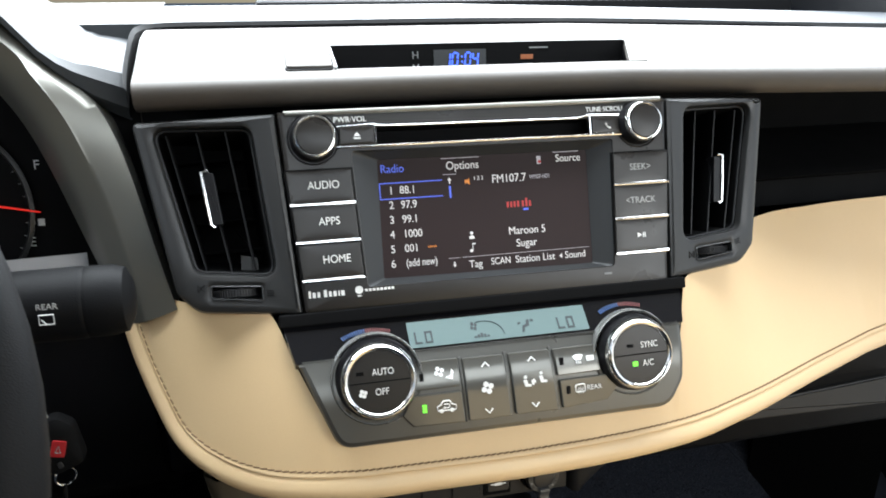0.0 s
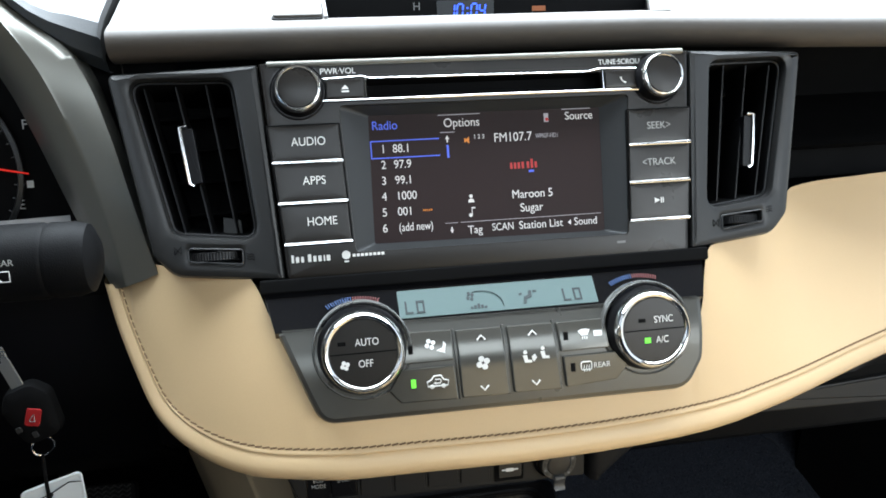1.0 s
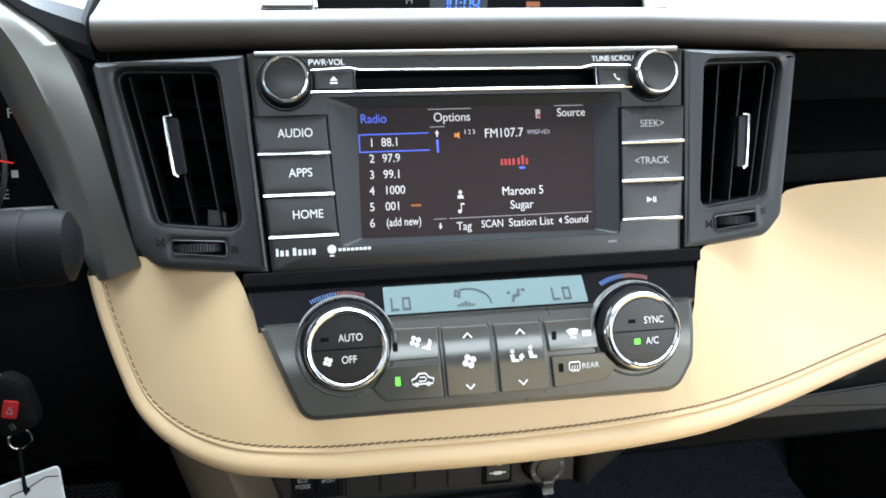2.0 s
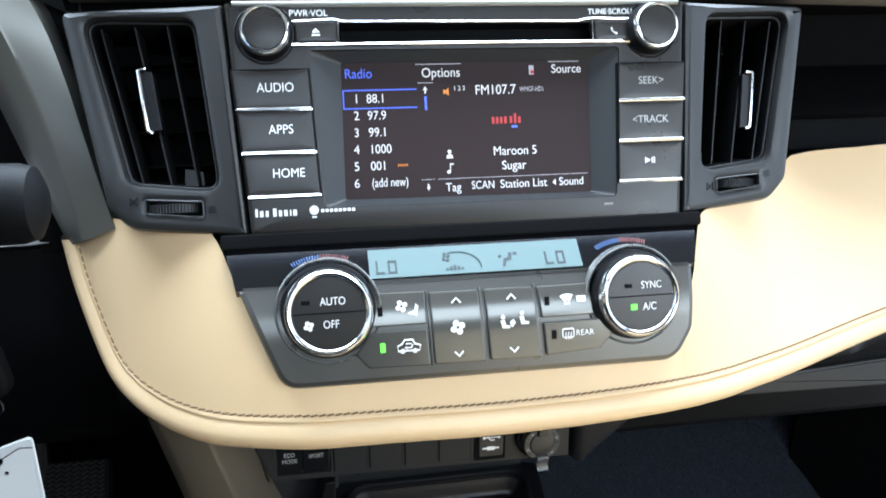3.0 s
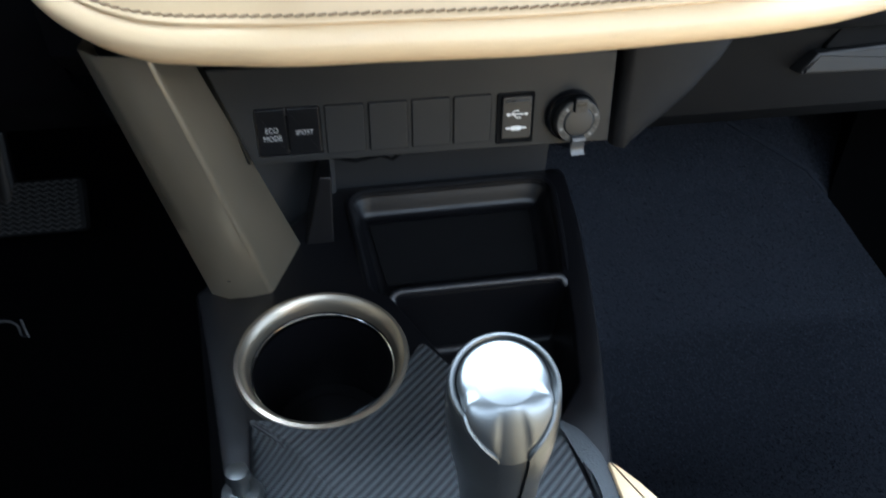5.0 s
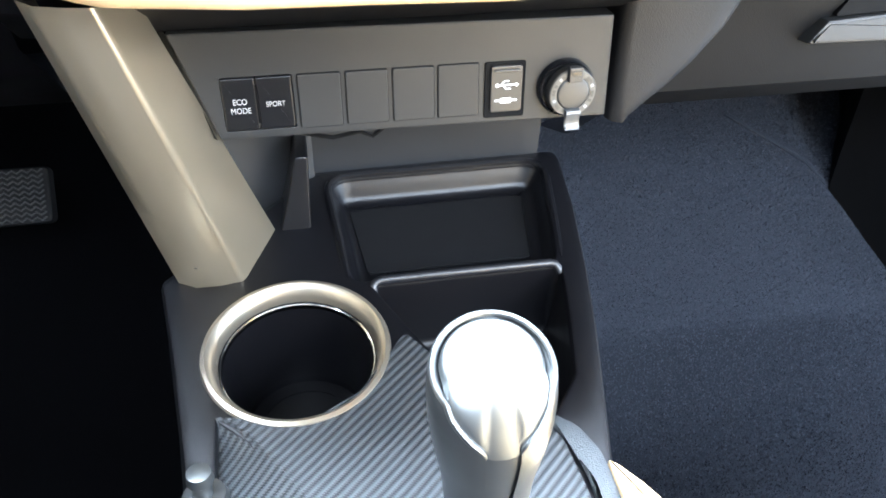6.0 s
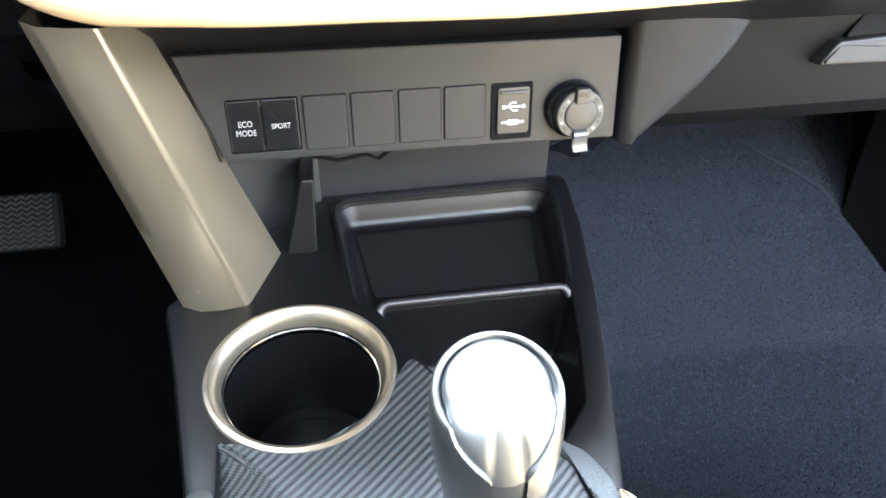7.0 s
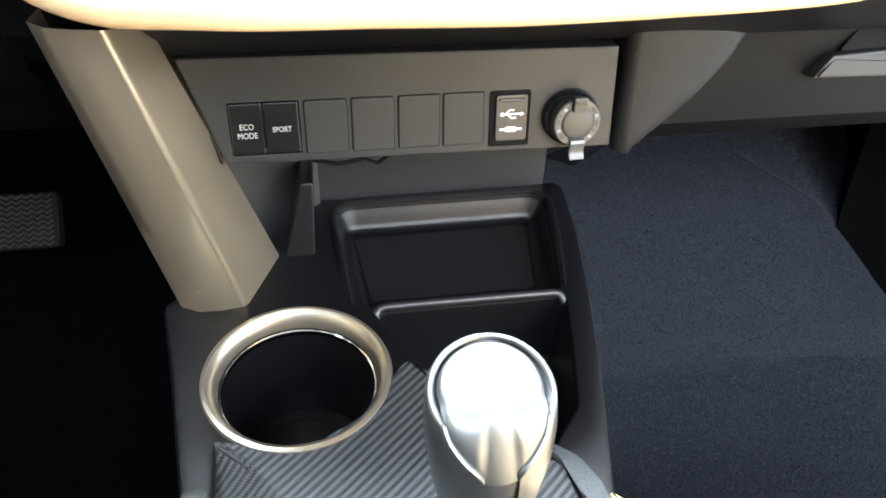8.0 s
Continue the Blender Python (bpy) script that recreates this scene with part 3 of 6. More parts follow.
def car_radio():
    radio = thing("car_radio", "brown-grey touch-screen car radio with lit station list", "car radio")
    edge = rounded([(-0.1208, 0.0525), (0.1208, 0.0523), (0.1134, -0.0630), (-0.1140, -0.0615)][::-1], [0.004, 0.004, 0.001, 0.001])
    recess = rounded([(-0.0766, -0.0486), (0.0772, -0.0494), (0.0824, 0.0282), (-0.0802, 0.0285)], 0.0025)
    slot = rounded([(-0.0648, 0.0318), (0.0680, 0.0316), (0.0672, 0.0412), (-0.0650, 0.0422)], 0.001)
    part("faceplate", plate(edge, RADIO_FACE, 0.03, 0.0030, [recess, slot], 0.0005, wall=0.003), RADIO, radio)
    # silver bar that paints the light caught along the faceplate's top chamfer
    part("top_glint", tube([RADIO_FACE @ Vector((x, 0.0513, -0.0004)) for x in np.linspace(-0.1165, 0.1165, 9)], 0.0017, 10), TRIM, radio, "paler bar added for the glare along the top edge")
    # sloping bezel down to the glass
    glass = [(-0.0658, -0.0450), (0.0664, -0.0466), (0.0678, 0.0230), (-0.0646, 0.0240)]
    g = rounded(glass, 0.0012)
    bm = bmesh.new()
    a = [bm.verts.new(RADIO_FACE @ Vector((x, y, -0.001))) for x, y in inset(recess, -0.0004)]
    b = [bm.verts.new(RADIO_FACE @ Vector((x, y, -0.0083))) for x, y in g]
    ring_faces(bm, a, b)
    part("bezel", bm, BEZEL, radio, "dark sloping bezel")
    m = radio_out(-0.0085) @ Matrix.Translation((0.0008, -0.0004, 0))
    screen = part("screen", solid(inset(g, -0.001), radio_out(-0.0085), 0.002, 0.0002), SCREEN, radio, "dark lit touch screen")
    text = lambda s, x, y, size=0.0066, mat=GLOW_WHITE, wide=0.92: lettering(s, size, m, mat, screen, x, y, 0.0001, wide=wide)
    text("Radio", -0.0640, 0.0186, 0.0068, GLOW_BLUE)
    text("Options", -0.0240, 0.0184, 0.0068)
    text("Source", 0.0463, 0.0192, 0.0064)
    for i, s in enumerate(("88.1", "97.9", "99.1", "1000", "001", "(add new)")):
        y = 0.0059 - i * 0.00855
        text(str(i + 1), -0.0598 - i * 0.0004, y, 0.0064)
        text(s, -0.0533 + 0.0001 * i, y, 0.0064, wide=0.74 if i == 5 else 0.90)
    text("FM107.7", 0.0040, 0.0090, 0.0070)
    text("1 2 3", -0.0075, 0.0102, 0.0034)
    text("Maroon 5", 0.0122, -0.0229, 0.0066)
    text("Sugar", 0.0166, -0.0305, 0.0066)
    text("Tag", -0.0142, -0.0408, 0.0062)
    text("SCAN", -0.0004, -0.0402, 0.0058, wide=0.84)
    text("Station List", 0.0152, -0.0402, 0.0062)
    text("Sound", 0.0476, -0.0402, 0.0060)
    rect = lambda x0, y0, x1, y1, mat, nm="screen_line": bar(x0, y0, x1, y1, m, mat, screen, nm, 0.0001, 0.0001)
    # selected row, scroll bar, tabs
    for y in (0.0104, 0.0012):
        rect(-0.0650, y - 0.0003, -0.0270, y + 0.0003, GLOW_BLUE, "row_frame")
    rect(-0.0653, 0.0010, -0.0647, 0.0106, GLOW_BLUE, "row_frame")
    rect(-0.0230, -0.0004, -0.0218, 0.0066, GLOW_BLUE, "scroll_bar")
    shape([(-0.0236, 0.0098), (-0.0212, 0.0098), (-0.0224, 0.0118)], m, GLOW_WHITE, screen, "arrow", 0.0001)
    rect(-0.0228, 0.0080, -0.0220, 0.0098, GLOW_WHITE, "arrow_stem")
    rect(-0.0262, 0.0133, -0.0180, 0.0137, GLOW_DIM)
    rect(-0.0268, 0.0228, -0.0028, 0.0232, GLOW_DIM)
    rect(0.0448, 0.0230, 0.0618, 0.0234, GLOW_DIM)
    rect(-0.0180, -0.0363, 0.0640, -0.0360, GLOW_DIM)
    rect(-0.0268, -0.0363, -0.0196, -0.0360, GLOW_DIM)
    shape([(-0.0242, -0.0400), (-0.0222, -0.0400), (-0.0232, -0.0418)], m, GLOW_WHITE, screen, "arrow", 0.0001)
    rect(-0.0236, -0.0402, -0.0228, -0.0384, GLOW_WHITE, "arrow_stem")
    # speaker, person, note, phone, satellite marks
    shape([(-0.0128, 0.0074), (-0.0115, 0.0080), (-0.0100, 0.0066), (-0.0100, 0.0106), (-0.0115, 0.0094), (-0.0128, 0.0098)], m, GLOW_ORANGE, screen, "speaker_mark", 0.0001)
    shape([(0.0440, -0.0402), (0.0458, -0.0386), (0.0458, -0.0418)], m, GLOW_WHITE, screen, "arrow", 0.0001)
    shape(circle(-0.0112, -0.0222, 0.0010, 14), m, GLOW_WHITE, screen, "figure_mark", 0.0001)
    shape([(-0.0130, -0.0256), (-0.0094, -0.0256), (-0.0098, -0.0240), (-0.0112, -0.0234), (-0.0126, -0.0240)], m, GLOW_WHITE, screen, "figure_mark", 0.0001)
    shape(circle(-0.0120, -0.0326, 0.0010, 14), m, GLOW_WHITE, screen, "note_mark", 0.0001)
    rect(-0.0113, -0.0326, -0.0109, -0.0284, GLOW_WHITE, "note_mark")
    rect(-0.0113, -0.0290, -0.0092, -0.0282, GLOW_WHITE, "note_mark")
    rect(0.0340, 0.0166, 0.0366, 0.0214, GLOW_DIM, "phone_mark")
    shape(circle(0.0357, 0.0180, 0.0010, 12), m, GLOW_RED, screen, "phone_mark", 0.0002)
    text("WMGF-HD1", 0.0284, 0.0090, 0.0036, GLOW_DIM, 0.70)
    for k in range(5):
        rect(-0.0386 + k * 0.0011, -0.0287, -0.0380 + k * 0.0011, -0.0277, GLOW_ORANGE, "preset_mark")
    # station logo as plain strokes
    for k, (x, h) in enumerate(((0.0125, 0.0034), (0.0147, 0.0034), (0.0169, 0.0034), (0.0192, 0.0036), (0.0222, 0.0036), (0.0245, 0.0050), (0.0268, 0.0034))):
        rect(x, -0.0085, x + 0.0013, -0.0085 + h, GLOW_RED, "logo_stroke")
    rect(0.0230, -0.0108, 0.0262, -0.0096, GLOW_BLUE, "logo_stroke")
    # slot with its bright lines
    bm = bmesh.new()
    sheet([[RADIO_FACE @ Vector((x, y, w)) for y, w in ((0.0315, -0.001), (0.0325, -0.012), (0.0408, -0.012), (0.0422, -0.001))] for x in (-0.066, 0.069)], bm)
    part("disc_slot", bm, DEEP, radio, "black disc slot")
    part("slot_line", tube([RADIO_FACE @ Vector(p) for p in ((-0.0880, 0.0428, 0.0002), (-0.0700, 0.0436, 0.0004), (-0.0668, 0.0436, 0.0004), (-0.0630, 0.0425, 0.0004), (0.060, 0.0416, 0.0004), (0.0650, 0.0428, 0.0004), (0.0680, 0.0430, 0.0004), (0.0890, 0.0425, 0.0002))], 0.00042, 6), CHROME, radio, "chrome line")
    part("slot_line", tube([RADIO_FACE @ Vector(p) for p in ((-0.0885, 0.0312, 0.0006), (0.0, 0.0312, 0.0010), (0.0915, 0.0308, 0.0006))], 0.0007, 6), CHROME, radio, "chrome line")
    for x in (-0.0655, 0.0680):
        part("slot_line", tube([RADIO_FACE @ Vector((x, 0.0314, 0.0006)), RADIO_FACE @ Vector((x, 0.0432, 0.0006))], 0.0005, 6), CHROME, radio, "chrome line")
    # eject and phone buttons
    e = button("eject_button", rounded(box2(-0.0865, 0.0322, -0.0663, 0.0424), 0.0008), 0.0012, radio)
    shape([(-0.0785, 0.0370), (-0.0745, 0.0370), (-0.0765, 0.0392)], radio_out(0.0014), PRINT, e)
    bar(-0.0785, 0.0354, -0.0745, 0.0362, radio_out(0.0014), PRINT, e, "symbol")
    p = button("phone_button", rounded(box2(0.0692, 0.0318, 0.0885, 0.0416), 0.0008), 0.0012, radio)
    part("symbol", tube([radio_out(0.0018) @ Vector(q) for q in ((0.0780, 0.0377, 0), (0.0784, 0.0361, 0), (0.0794, 0.0351, 0), (0.0808, 0.0345, 0))], [0.0006, 0.0003, 0.0003, 0.0006], 6), PRINT, p)
    lettering("PWR·VOL", 0.0044, RADIO_FACE, PRINT, radio, -0.0893, 0.0466, 0.0005)
    lettering("TUNE·SCROLL", 0.0040, RADIO_FACE, PRINT, radio, 0.0658, 0.0463, 0.0005)
    # knobs
    for nm, x in (("volume_knob", -0.1013), ("tuning_knob", 0.1001)):
        mk = radio_out(0) @ Matrix.Translation((x, 0.0369, 0))
        part("knob_well", lathe([(0.0150, 0.0004), (0.0147, 0.0006), (0.0140, 0.0001)], mk), BLACK, radio)
        knob(nm, mk, 0.0121, 0.0105, radio, BUTTON, RING, 0.0134)
    # push buttons in two columns
    rows = ((0.0190, 0.0008), (-0.0006, -0.0203), (-0.0220, -0.0416))
    for side, names in ((-1, ("AUDIO", "APPS", "HOME")), (1, ("SEEK>", "<TRACK", ""))):
        for (y1, y0), s in zip(rows, names):
            outer = lambda y: 0.1185 - (0.0195 - y) * 0.082
            inner = lambda y: 0.0815 - (0.0195 - y) * 0.045
            pts = [(side * outer(y0), y0), (side * inner(y0), y0), (side * inner(y1), y1), (side * outer(y1), y1)]
            pts = pts if side < 0 else pts[::-1]
            part("button_gap", solid(rounded(inset(pts, -0.0009), 0.0008, 3), radio_out(0.0003), 0.002, 0.0001), DEEP, radio)
            b = button("push_button", rounded(pts, 0.0008, 3), 0.0014, radio)
            cx = side * (outer(y0) + inner(y0)) / 2
            if s in ("AUDIO", "APPS", "HOME"):
                lettering(s, 0.0063, radio_out(0.0016), PRINT, b, {"AUDIO": -0.1068, "APPS": -0.1022, "HOME": -0.1016}[s], (y0 + y1) / 2 + 0.0005, 0.0002, wide=0.9)
            elif s:
                lettering(s, 0.0056, radio_out(0.0016), PRINT_SOFT, b, cx, (y0 + y1) / 2, 0.0002, "CENTER", wide=0.95)
            else:
                yc = (y0 + y1) / 2
                shape([(cx - 0.0028, yc - 0.0016), (cx + 0.0004, yc), (cx - 0.0028, yc + 0.0016)], radio_out(0.0018), PRINT, b)
                for dx in (0.0010, 0.0022):
                    bar(cx + dx, yc - 0.0016, cx + dx + 0.0006, yc + 0.0016, radio_out(0.0018), PRINT, b, "symbol", 0.0)
            part("chrome_strip", tube([radio_out(0.0016) @ Vector((side * (outer(y0) + 0.0004), y0 - 0.0008, 0)), radio_out(0.0016) @ Vector((side * (inner(y0) - 0.0004), y0 - 0.0008, 0))], 0.0009, 8), CHROME, b, "chrome strip")
    # makers' marks as plain shapes
    x = -0.1110
    for k, wdt in enumerate((0.0016, 0.0022, 0.0018, 0.0022, 0.0020, 0.0022, 0.0010, 0.0024)):
        bar(x, -0.0520, x + wdt * 0.8, -0.0490 + 0.001 * (k in (0, 3)), RADIO_FACE, PRINT, radio, "logo_bar")
        x += wdt + (0.0018 if k == 2 else 0.0006)
    shape(circle(-0.0822, -0.0497, 0.0023, 18), RADIO_FACE, PRINT, radio, "logo_bar")
    bar(-0.0834, -0.0535, -0.0810, -0.0527, RADIO_FACE, PRINT, radio, "logo_bar")
    for k in range(8):
        bar(-0.0788 + k * 0.0022, -0.0509, -0.0772 + k * 0.0022, -0.0494, RADIO_FACE, PRINT, radio, "logo_bar")
    bar(0.0700, -0.0542, 0.0750, -0.0530, RADIO_FACE, PRINT_DIM, radio, "logo_bar")


car_radio()


# ---- air vents ----
def air_vent(side):
    vent = thing("air_vent", "dark silver air vent with upright black vanes and chrome tab", "air vent", "air vents beside the radio")
    # frame for this side: across grows outwards from the radio
    sx = lambda pts: [(side * x, y) for x, y in pts] if side > 0 else [(-x, y) for x, y in reversed(pts)]
    outer = rounded(sx([(0.1196, 0.0522), (0.1130, -0.0608), (0.1690, -0.0552), (0.1800, -0.0440), (0.1970, 0.0522)][::-1]), [0.004, 0.010, 0.014, 0.002, 0.002] if side > 0 else [0.002, 0.002, 0.014, 0.010, 0.004])
    hole = rounded(sx([(0.1336, 0.0457), (0.1256, -0.0381), (0.1690, -0.0328), (0.1868, 0.0482)][::-1]), 0.007)
    wheel_hole = rounded(sx([(0.1345, -0.0435), (0.1345, -0.0500), (0.1610, -0.0470), (0.1610, -0.0415)][::-1]), 0.001)
    tilted = FACE @ Matrix(((1, 0, 0, 0), (0, 1, 0, 0), (-0.145 * side, 0, 1, 0.0167), (0, 0, 0, 1)))
    part("surround", plate(outer, tilted, 0.04, 0.0036, [hole, wheel_hole], 0.0030, wall=0.009), SURROUND, vent)
    m = tilted
    inner = inset(hole, 0.0015)
    # the duct's inner shade is put into its near-zero black
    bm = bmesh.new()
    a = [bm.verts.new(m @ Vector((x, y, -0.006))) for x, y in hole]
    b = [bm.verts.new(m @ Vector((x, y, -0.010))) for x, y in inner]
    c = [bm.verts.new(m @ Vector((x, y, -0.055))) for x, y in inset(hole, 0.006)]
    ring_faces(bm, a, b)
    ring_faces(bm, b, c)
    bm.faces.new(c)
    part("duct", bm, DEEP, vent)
    part("inner_lip", tube([m @ Vector((x, y, -0.0075)) for x, y in inset(hole, 0.0006)], 0.0008, 6, closed=True), VANE, vent)
    for f in (0.26, 0.555, 0.865):
        top = (0.1336 + (0.1868 - 0.1336) * f, 0.0450)
        low = (0.1256 + (0.1690 - 0.1256) * f, -0.0340)
        pts = []
        for x, y in (low, top):
            pts.append([m @ Vector((side * x + dx, y, w)) for dx, w in ((-0.0004, -0.0098), (0.0004, -0.0098), (0.0007, -0.013), (0.0006, -0.030), (-0.0006, -0.030), (-0.0007, -0.013))])
        # shaded vane sides painted near-zero black, the lit front edge paler
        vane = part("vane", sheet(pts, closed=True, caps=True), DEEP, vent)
        part("vane_edge", tube([m @ Vector((side * x, y, -0.0097)) for x, y in (low, top)], 0.0005, 6), VANE, vane, "front edge painted paler for the light it catches")
    for k in range(4):
        y = -0.022 + k * 0.018
        x0, x1 = 0.1295 + (y + 0.04) * 0.12, 0.1690 + (y + 0.035) * 0.26
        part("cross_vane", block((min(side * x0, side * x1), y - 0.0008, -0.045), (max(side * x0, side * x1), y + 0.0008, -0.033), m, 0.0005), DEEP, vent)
    dx = side * (0.1400 if side < 0 else 0.1325)
    part("damper", solid([(dx - 0.0050, -0.0345), (dx + 0.0050, -0.0340), (dx + 0.0046, -0.0270), (dx - 0.0044, -0.0250)], m @ Matrix.Translation((0, 0, -0.020)), 0.002, 0.0003), PULL, vent, "grey damper flap")
    # tab on the middle vane with its bright edge
    x, rise = side * 0.1588, 0.0030 if side < 0 else -0.0045
    tilt = 0.0030 * (1 if side < 0 else -1)
    mt = m @ Matrix.Translation((0, rise, -0.0055))
    tab = part("tab", solid(rounded([(x - 0.0022 + tilt * 0.9, -0.0105), (x + 0.0040 + tilt * 0.9, -0.0100), (x + 0.0040 - tilt * 0.2, 0.0190), (x - 0.0022 - tilt * 0.2, 0.0195)], 0.001), mt, 0.010, 0.0008), BLACK, vent)
    ex = x - 0.0026 if side < 0 else x + 0.0038
    part("bright_edge", tube([mt @ Vector(p) for p in ((ex + 0.003 * (1 if side < 0 else -1), 0.0205, 0), (ex - tilt * 0.2, 0.0198, 0.0005), (ex + tilt * 0.35, 0.004, 0.0008), (ex + tilt * 0.9, -0.0098, 0.0005), (ex + tilt * 0.9 + 0.002 * (1 if side < 0 else -1), -0.0112, 0))], 0.0010, 8), RING, tab, "bright chrome edge")
    # thumb wheel turning about an upright pin
    across, upward = m.to_3x3() @ Vector((1, 0, 0)), FACE.to_3x3() @ Vector((0, 1, 0))
    centre = m @ Vector((side * 0.1478, -0.0456, -0.0165))
    mw = local(centre, across.cross(upward), across)
    w = part("thumb_wheel", lathe([(0.0, -0.0026), (0.0160, -0.0026), (0.0166, -0.0020), (0.0166, 0.0020), (0.0160, 0.0026), (0, 0.0026)], mw, 64), BLACK, vent)
    bm = bmesh.new()
    for k in range(-9, 10):
        ang = radians(k * 5.2)
        tube([mw @ Vector((0.0167 * math.cos(ang), 0.0167 * math.sin(ang), h)) for h in (-0.0021, 0.0021)], 0.00042, 5, bm)
    part("wheel_ribs", bm, BLACK, w)
    part("well", solid(inset(wheel_hole, -0.0004), m @ Matrix.Translation((0, 0, -0.0085)), 0.001, 0.0001), DEEP, vent)
    part("well_lip", tube([m @ Vector((x, y, 0.0001)) for x, y in inset(wheel_hole, -0.0006)], 0.00045, 6, closed=True), BEZEL, vent)
    part("wheel_mark", block((-0.0014, 0.0042, -0.0024), (0.0014, 0.0066, 0.0024), mw @ Matrix.Translation((0.0110, 0, 0)), 0.0004), DEEP, w)
    # three wavy lines for open, a crossed box for shut
    x, y = (0.1300, -0.0470) if side < 0 else (0.1665, -0.0410)
    for dy in (-0.0013, 0.0, 0.0013):
        part("flow_mark", tube([m @ Vector((side * x + 0.0020 * q, y + dy + 0.0003 * math.sin(4.5 * q) + 0.0003 * side * q, 0.0002)) for q in np.linspace(-1, 1, 9).tolist()], 0.00020, 5), DEEP, vent)
    x, y = (0.1668, -0.0415) if side < 0 else (0.1298, -0.0470)
    part("shut_mark", tube([m @ Vector((side * x + 0.0018 * px, y + 0.0020 * py, 0.0002)) for px, py in ((-1, -1), (-1, 1), (1, -1), (1, 1), (-1, -1))], 0.00022, 5), DEEP, vent)



air_vent(-1)
air_vent(1)


# ---- climate panel ----
def bent(bm):
    """Leans the part of a fitting above the ridge line of the climate panel back, with a rounded ridge."""
    back = FACE.inverted()
    for v in np.r_[-0.1160, -0.1145, np.linspace(-0.1130, -0.0970, 17), -0.0955]:
        geom = bm.verts[:] + bm.edges[:] + bm.faces[:]
        bmesh.ops.bisect_plane(bm, geom=geom, plane_co=FACE @ Vector((0, float(v), 0)), plane_no=UP)
    for vert in bm.verts:
        p = back @ vert.co
        t = p.y + 0.105
        drop = 0.0 if t < -0.008 else (t + 0.008) ** 2 / 0.032 * 0.26 if t < 0.008 else 0.26 * t
        vert.co = FACE @ Vector((p.x, p.y, p.z - drop))
    return bm


def climate_panel():
    panel = thing("climate_panel", "dark silver climate panel with two chrome knobs and green lamps", "climate control")
    W = 0.015
    low = rounded([(-0.1195, -0.0852), (-0.1065, -0.1190), (-0.1000, -0.1350), (0.0985, -0.1358), (0.1085, -0.1200), (0.1120, -0.0852)], [0.001, 0.03, 0.018, 0.014, 0.014, 0.001], 7)
    part("panel_body", bent(plate(low, out(W), 0.03, 0.0030)), CLIMATE_BODY, panel, angle=20)
    # gloss strip leaning back under the radio
    a, b = (-0.0862, 0.0100), (-0.0655, -0.0034)
    strip = local(FACE @ Vector((0, a[0], a[1])), (1, 0, 0), (FACE.to_3x3() @ Vector((0, b[0] - a[0], b[1] - a[1]))))
    L = math.hypot(b[0] - a[0], b[1] - a[1])
    st = part("display_strip", solid([(-0.1200, -0.0005), (0.1130, -0.0005), (0.1225, L + 0.006), (-0.1265, L + 0.006)], strip, 0.006, 0.0001), GLOSS, panel, "gloss black display strip")
    lcd = part("lcd", solid(rounded(box2(-0.0560, 0.0015, 0.0525, 0.0180), 0.0008), strip @ Matrix.Translation((0, 0, 0.0003)), 0.0003, 0.0001), LCD, st, "pale teal lcd readout")
    mm = strip @ Matrix.Translation((0, 0, 0.0004))
    for x in (-0.0527, 0.0335):
        # L
        for p in ((x, 0.0036, x + 0.0010, 0.0112), (x, 0.0036, x + 0.0042, 0.0048)):
            bar(*p, mm, LCD_INK, lcd, "segment", 0.0002)
        # O
        for p in ((x + 0.0060, 0.0036, x + 0.0070, 0.0112), (x + 0.0094, 0.0036, x + 0.0104, 0.0112), (x + 0.0060, 0.0036, x + 0.0104, 0.0048), (x + 0.0060, 0.0100, x + 0.0104, 0.0112)):
            bar(*p, mm, LCD_INK, lcd, "segment", 0.0002)
    # air-flow marks: a fan, a car's windscreen line and a seated figure
    for k in range(4):
        ang = k * math.pi / 2 + 0.5
        shape(circle(-0.0172 + 0.0014 * math.cos(ang), 0.0112 + 0.0018 * math.sin(ang), 0.0009, 10, 0.0012), mm, LCD_INK, lcd, "fan_mark", 0.0002)
    for k in range(5):
        h = 0.0012 + 0.0008 * (2 - abs(k - 2))
        bar(-0.0180 + k * 0.0019, 0.0036, -0.0165 + k * 0.0019, 0.0036 + h, mm, LCD_INK, lcd, "airflow_mark", 0.0002)
    part("airflow_mark", tube([mm @ Vector((-0.0120 + 0.0120 * math.cos(a), 0.0050 + 0.0090 * math.sin(a), 0.0003)) for a in np.linspace(-0.1, 1.9, 12)], 0.00022, 5), LCD_INK, lcd)
    shape([(0.0110, 0.0040), (0.0124, 0.0040), (0.0132, 0.0068), (0.0160, 0.0078), (0.0166, 0.0118), (0.0150, 0.0118), (0.0144, 0.0092), (0.0120, 0.0082)], mm, LCD_INK, lcd, "figure_mark")
    shape([(0.0172, 0.0106), (0.0192, 0.0106), (0.0192, 0.0118), (0.0172, 0.0118)], mm, LCD_INK, lcd, "airflow_mark")
    shape([(0.0094, 0.0092), (0.0110, 0.0096), (0.0110, 0.0108), (0.0094, 0.0104)], mm, LCD_INK, lcd, "airflow_mark")
    # temperature scales, blue and red ticks
    for cx in (-0.0775, 0.0775):
        for k in range(22):
            ang = radians(119 - k * 2.35)
            bar_m = mm @ Matrix.Translation((cx, -0.0165, 0)) @ Matrix.Rotation(ang - math.pi / 2, 4, "Z")
            bar(-0.00028, 0.0308, 0.00028, 0.0335, bar_m, BLUE_PRINT if k < 11 else RED_PRINT, st, "temperature_tick", 0.0001)
    # push buttons
    B = W + 0.0022
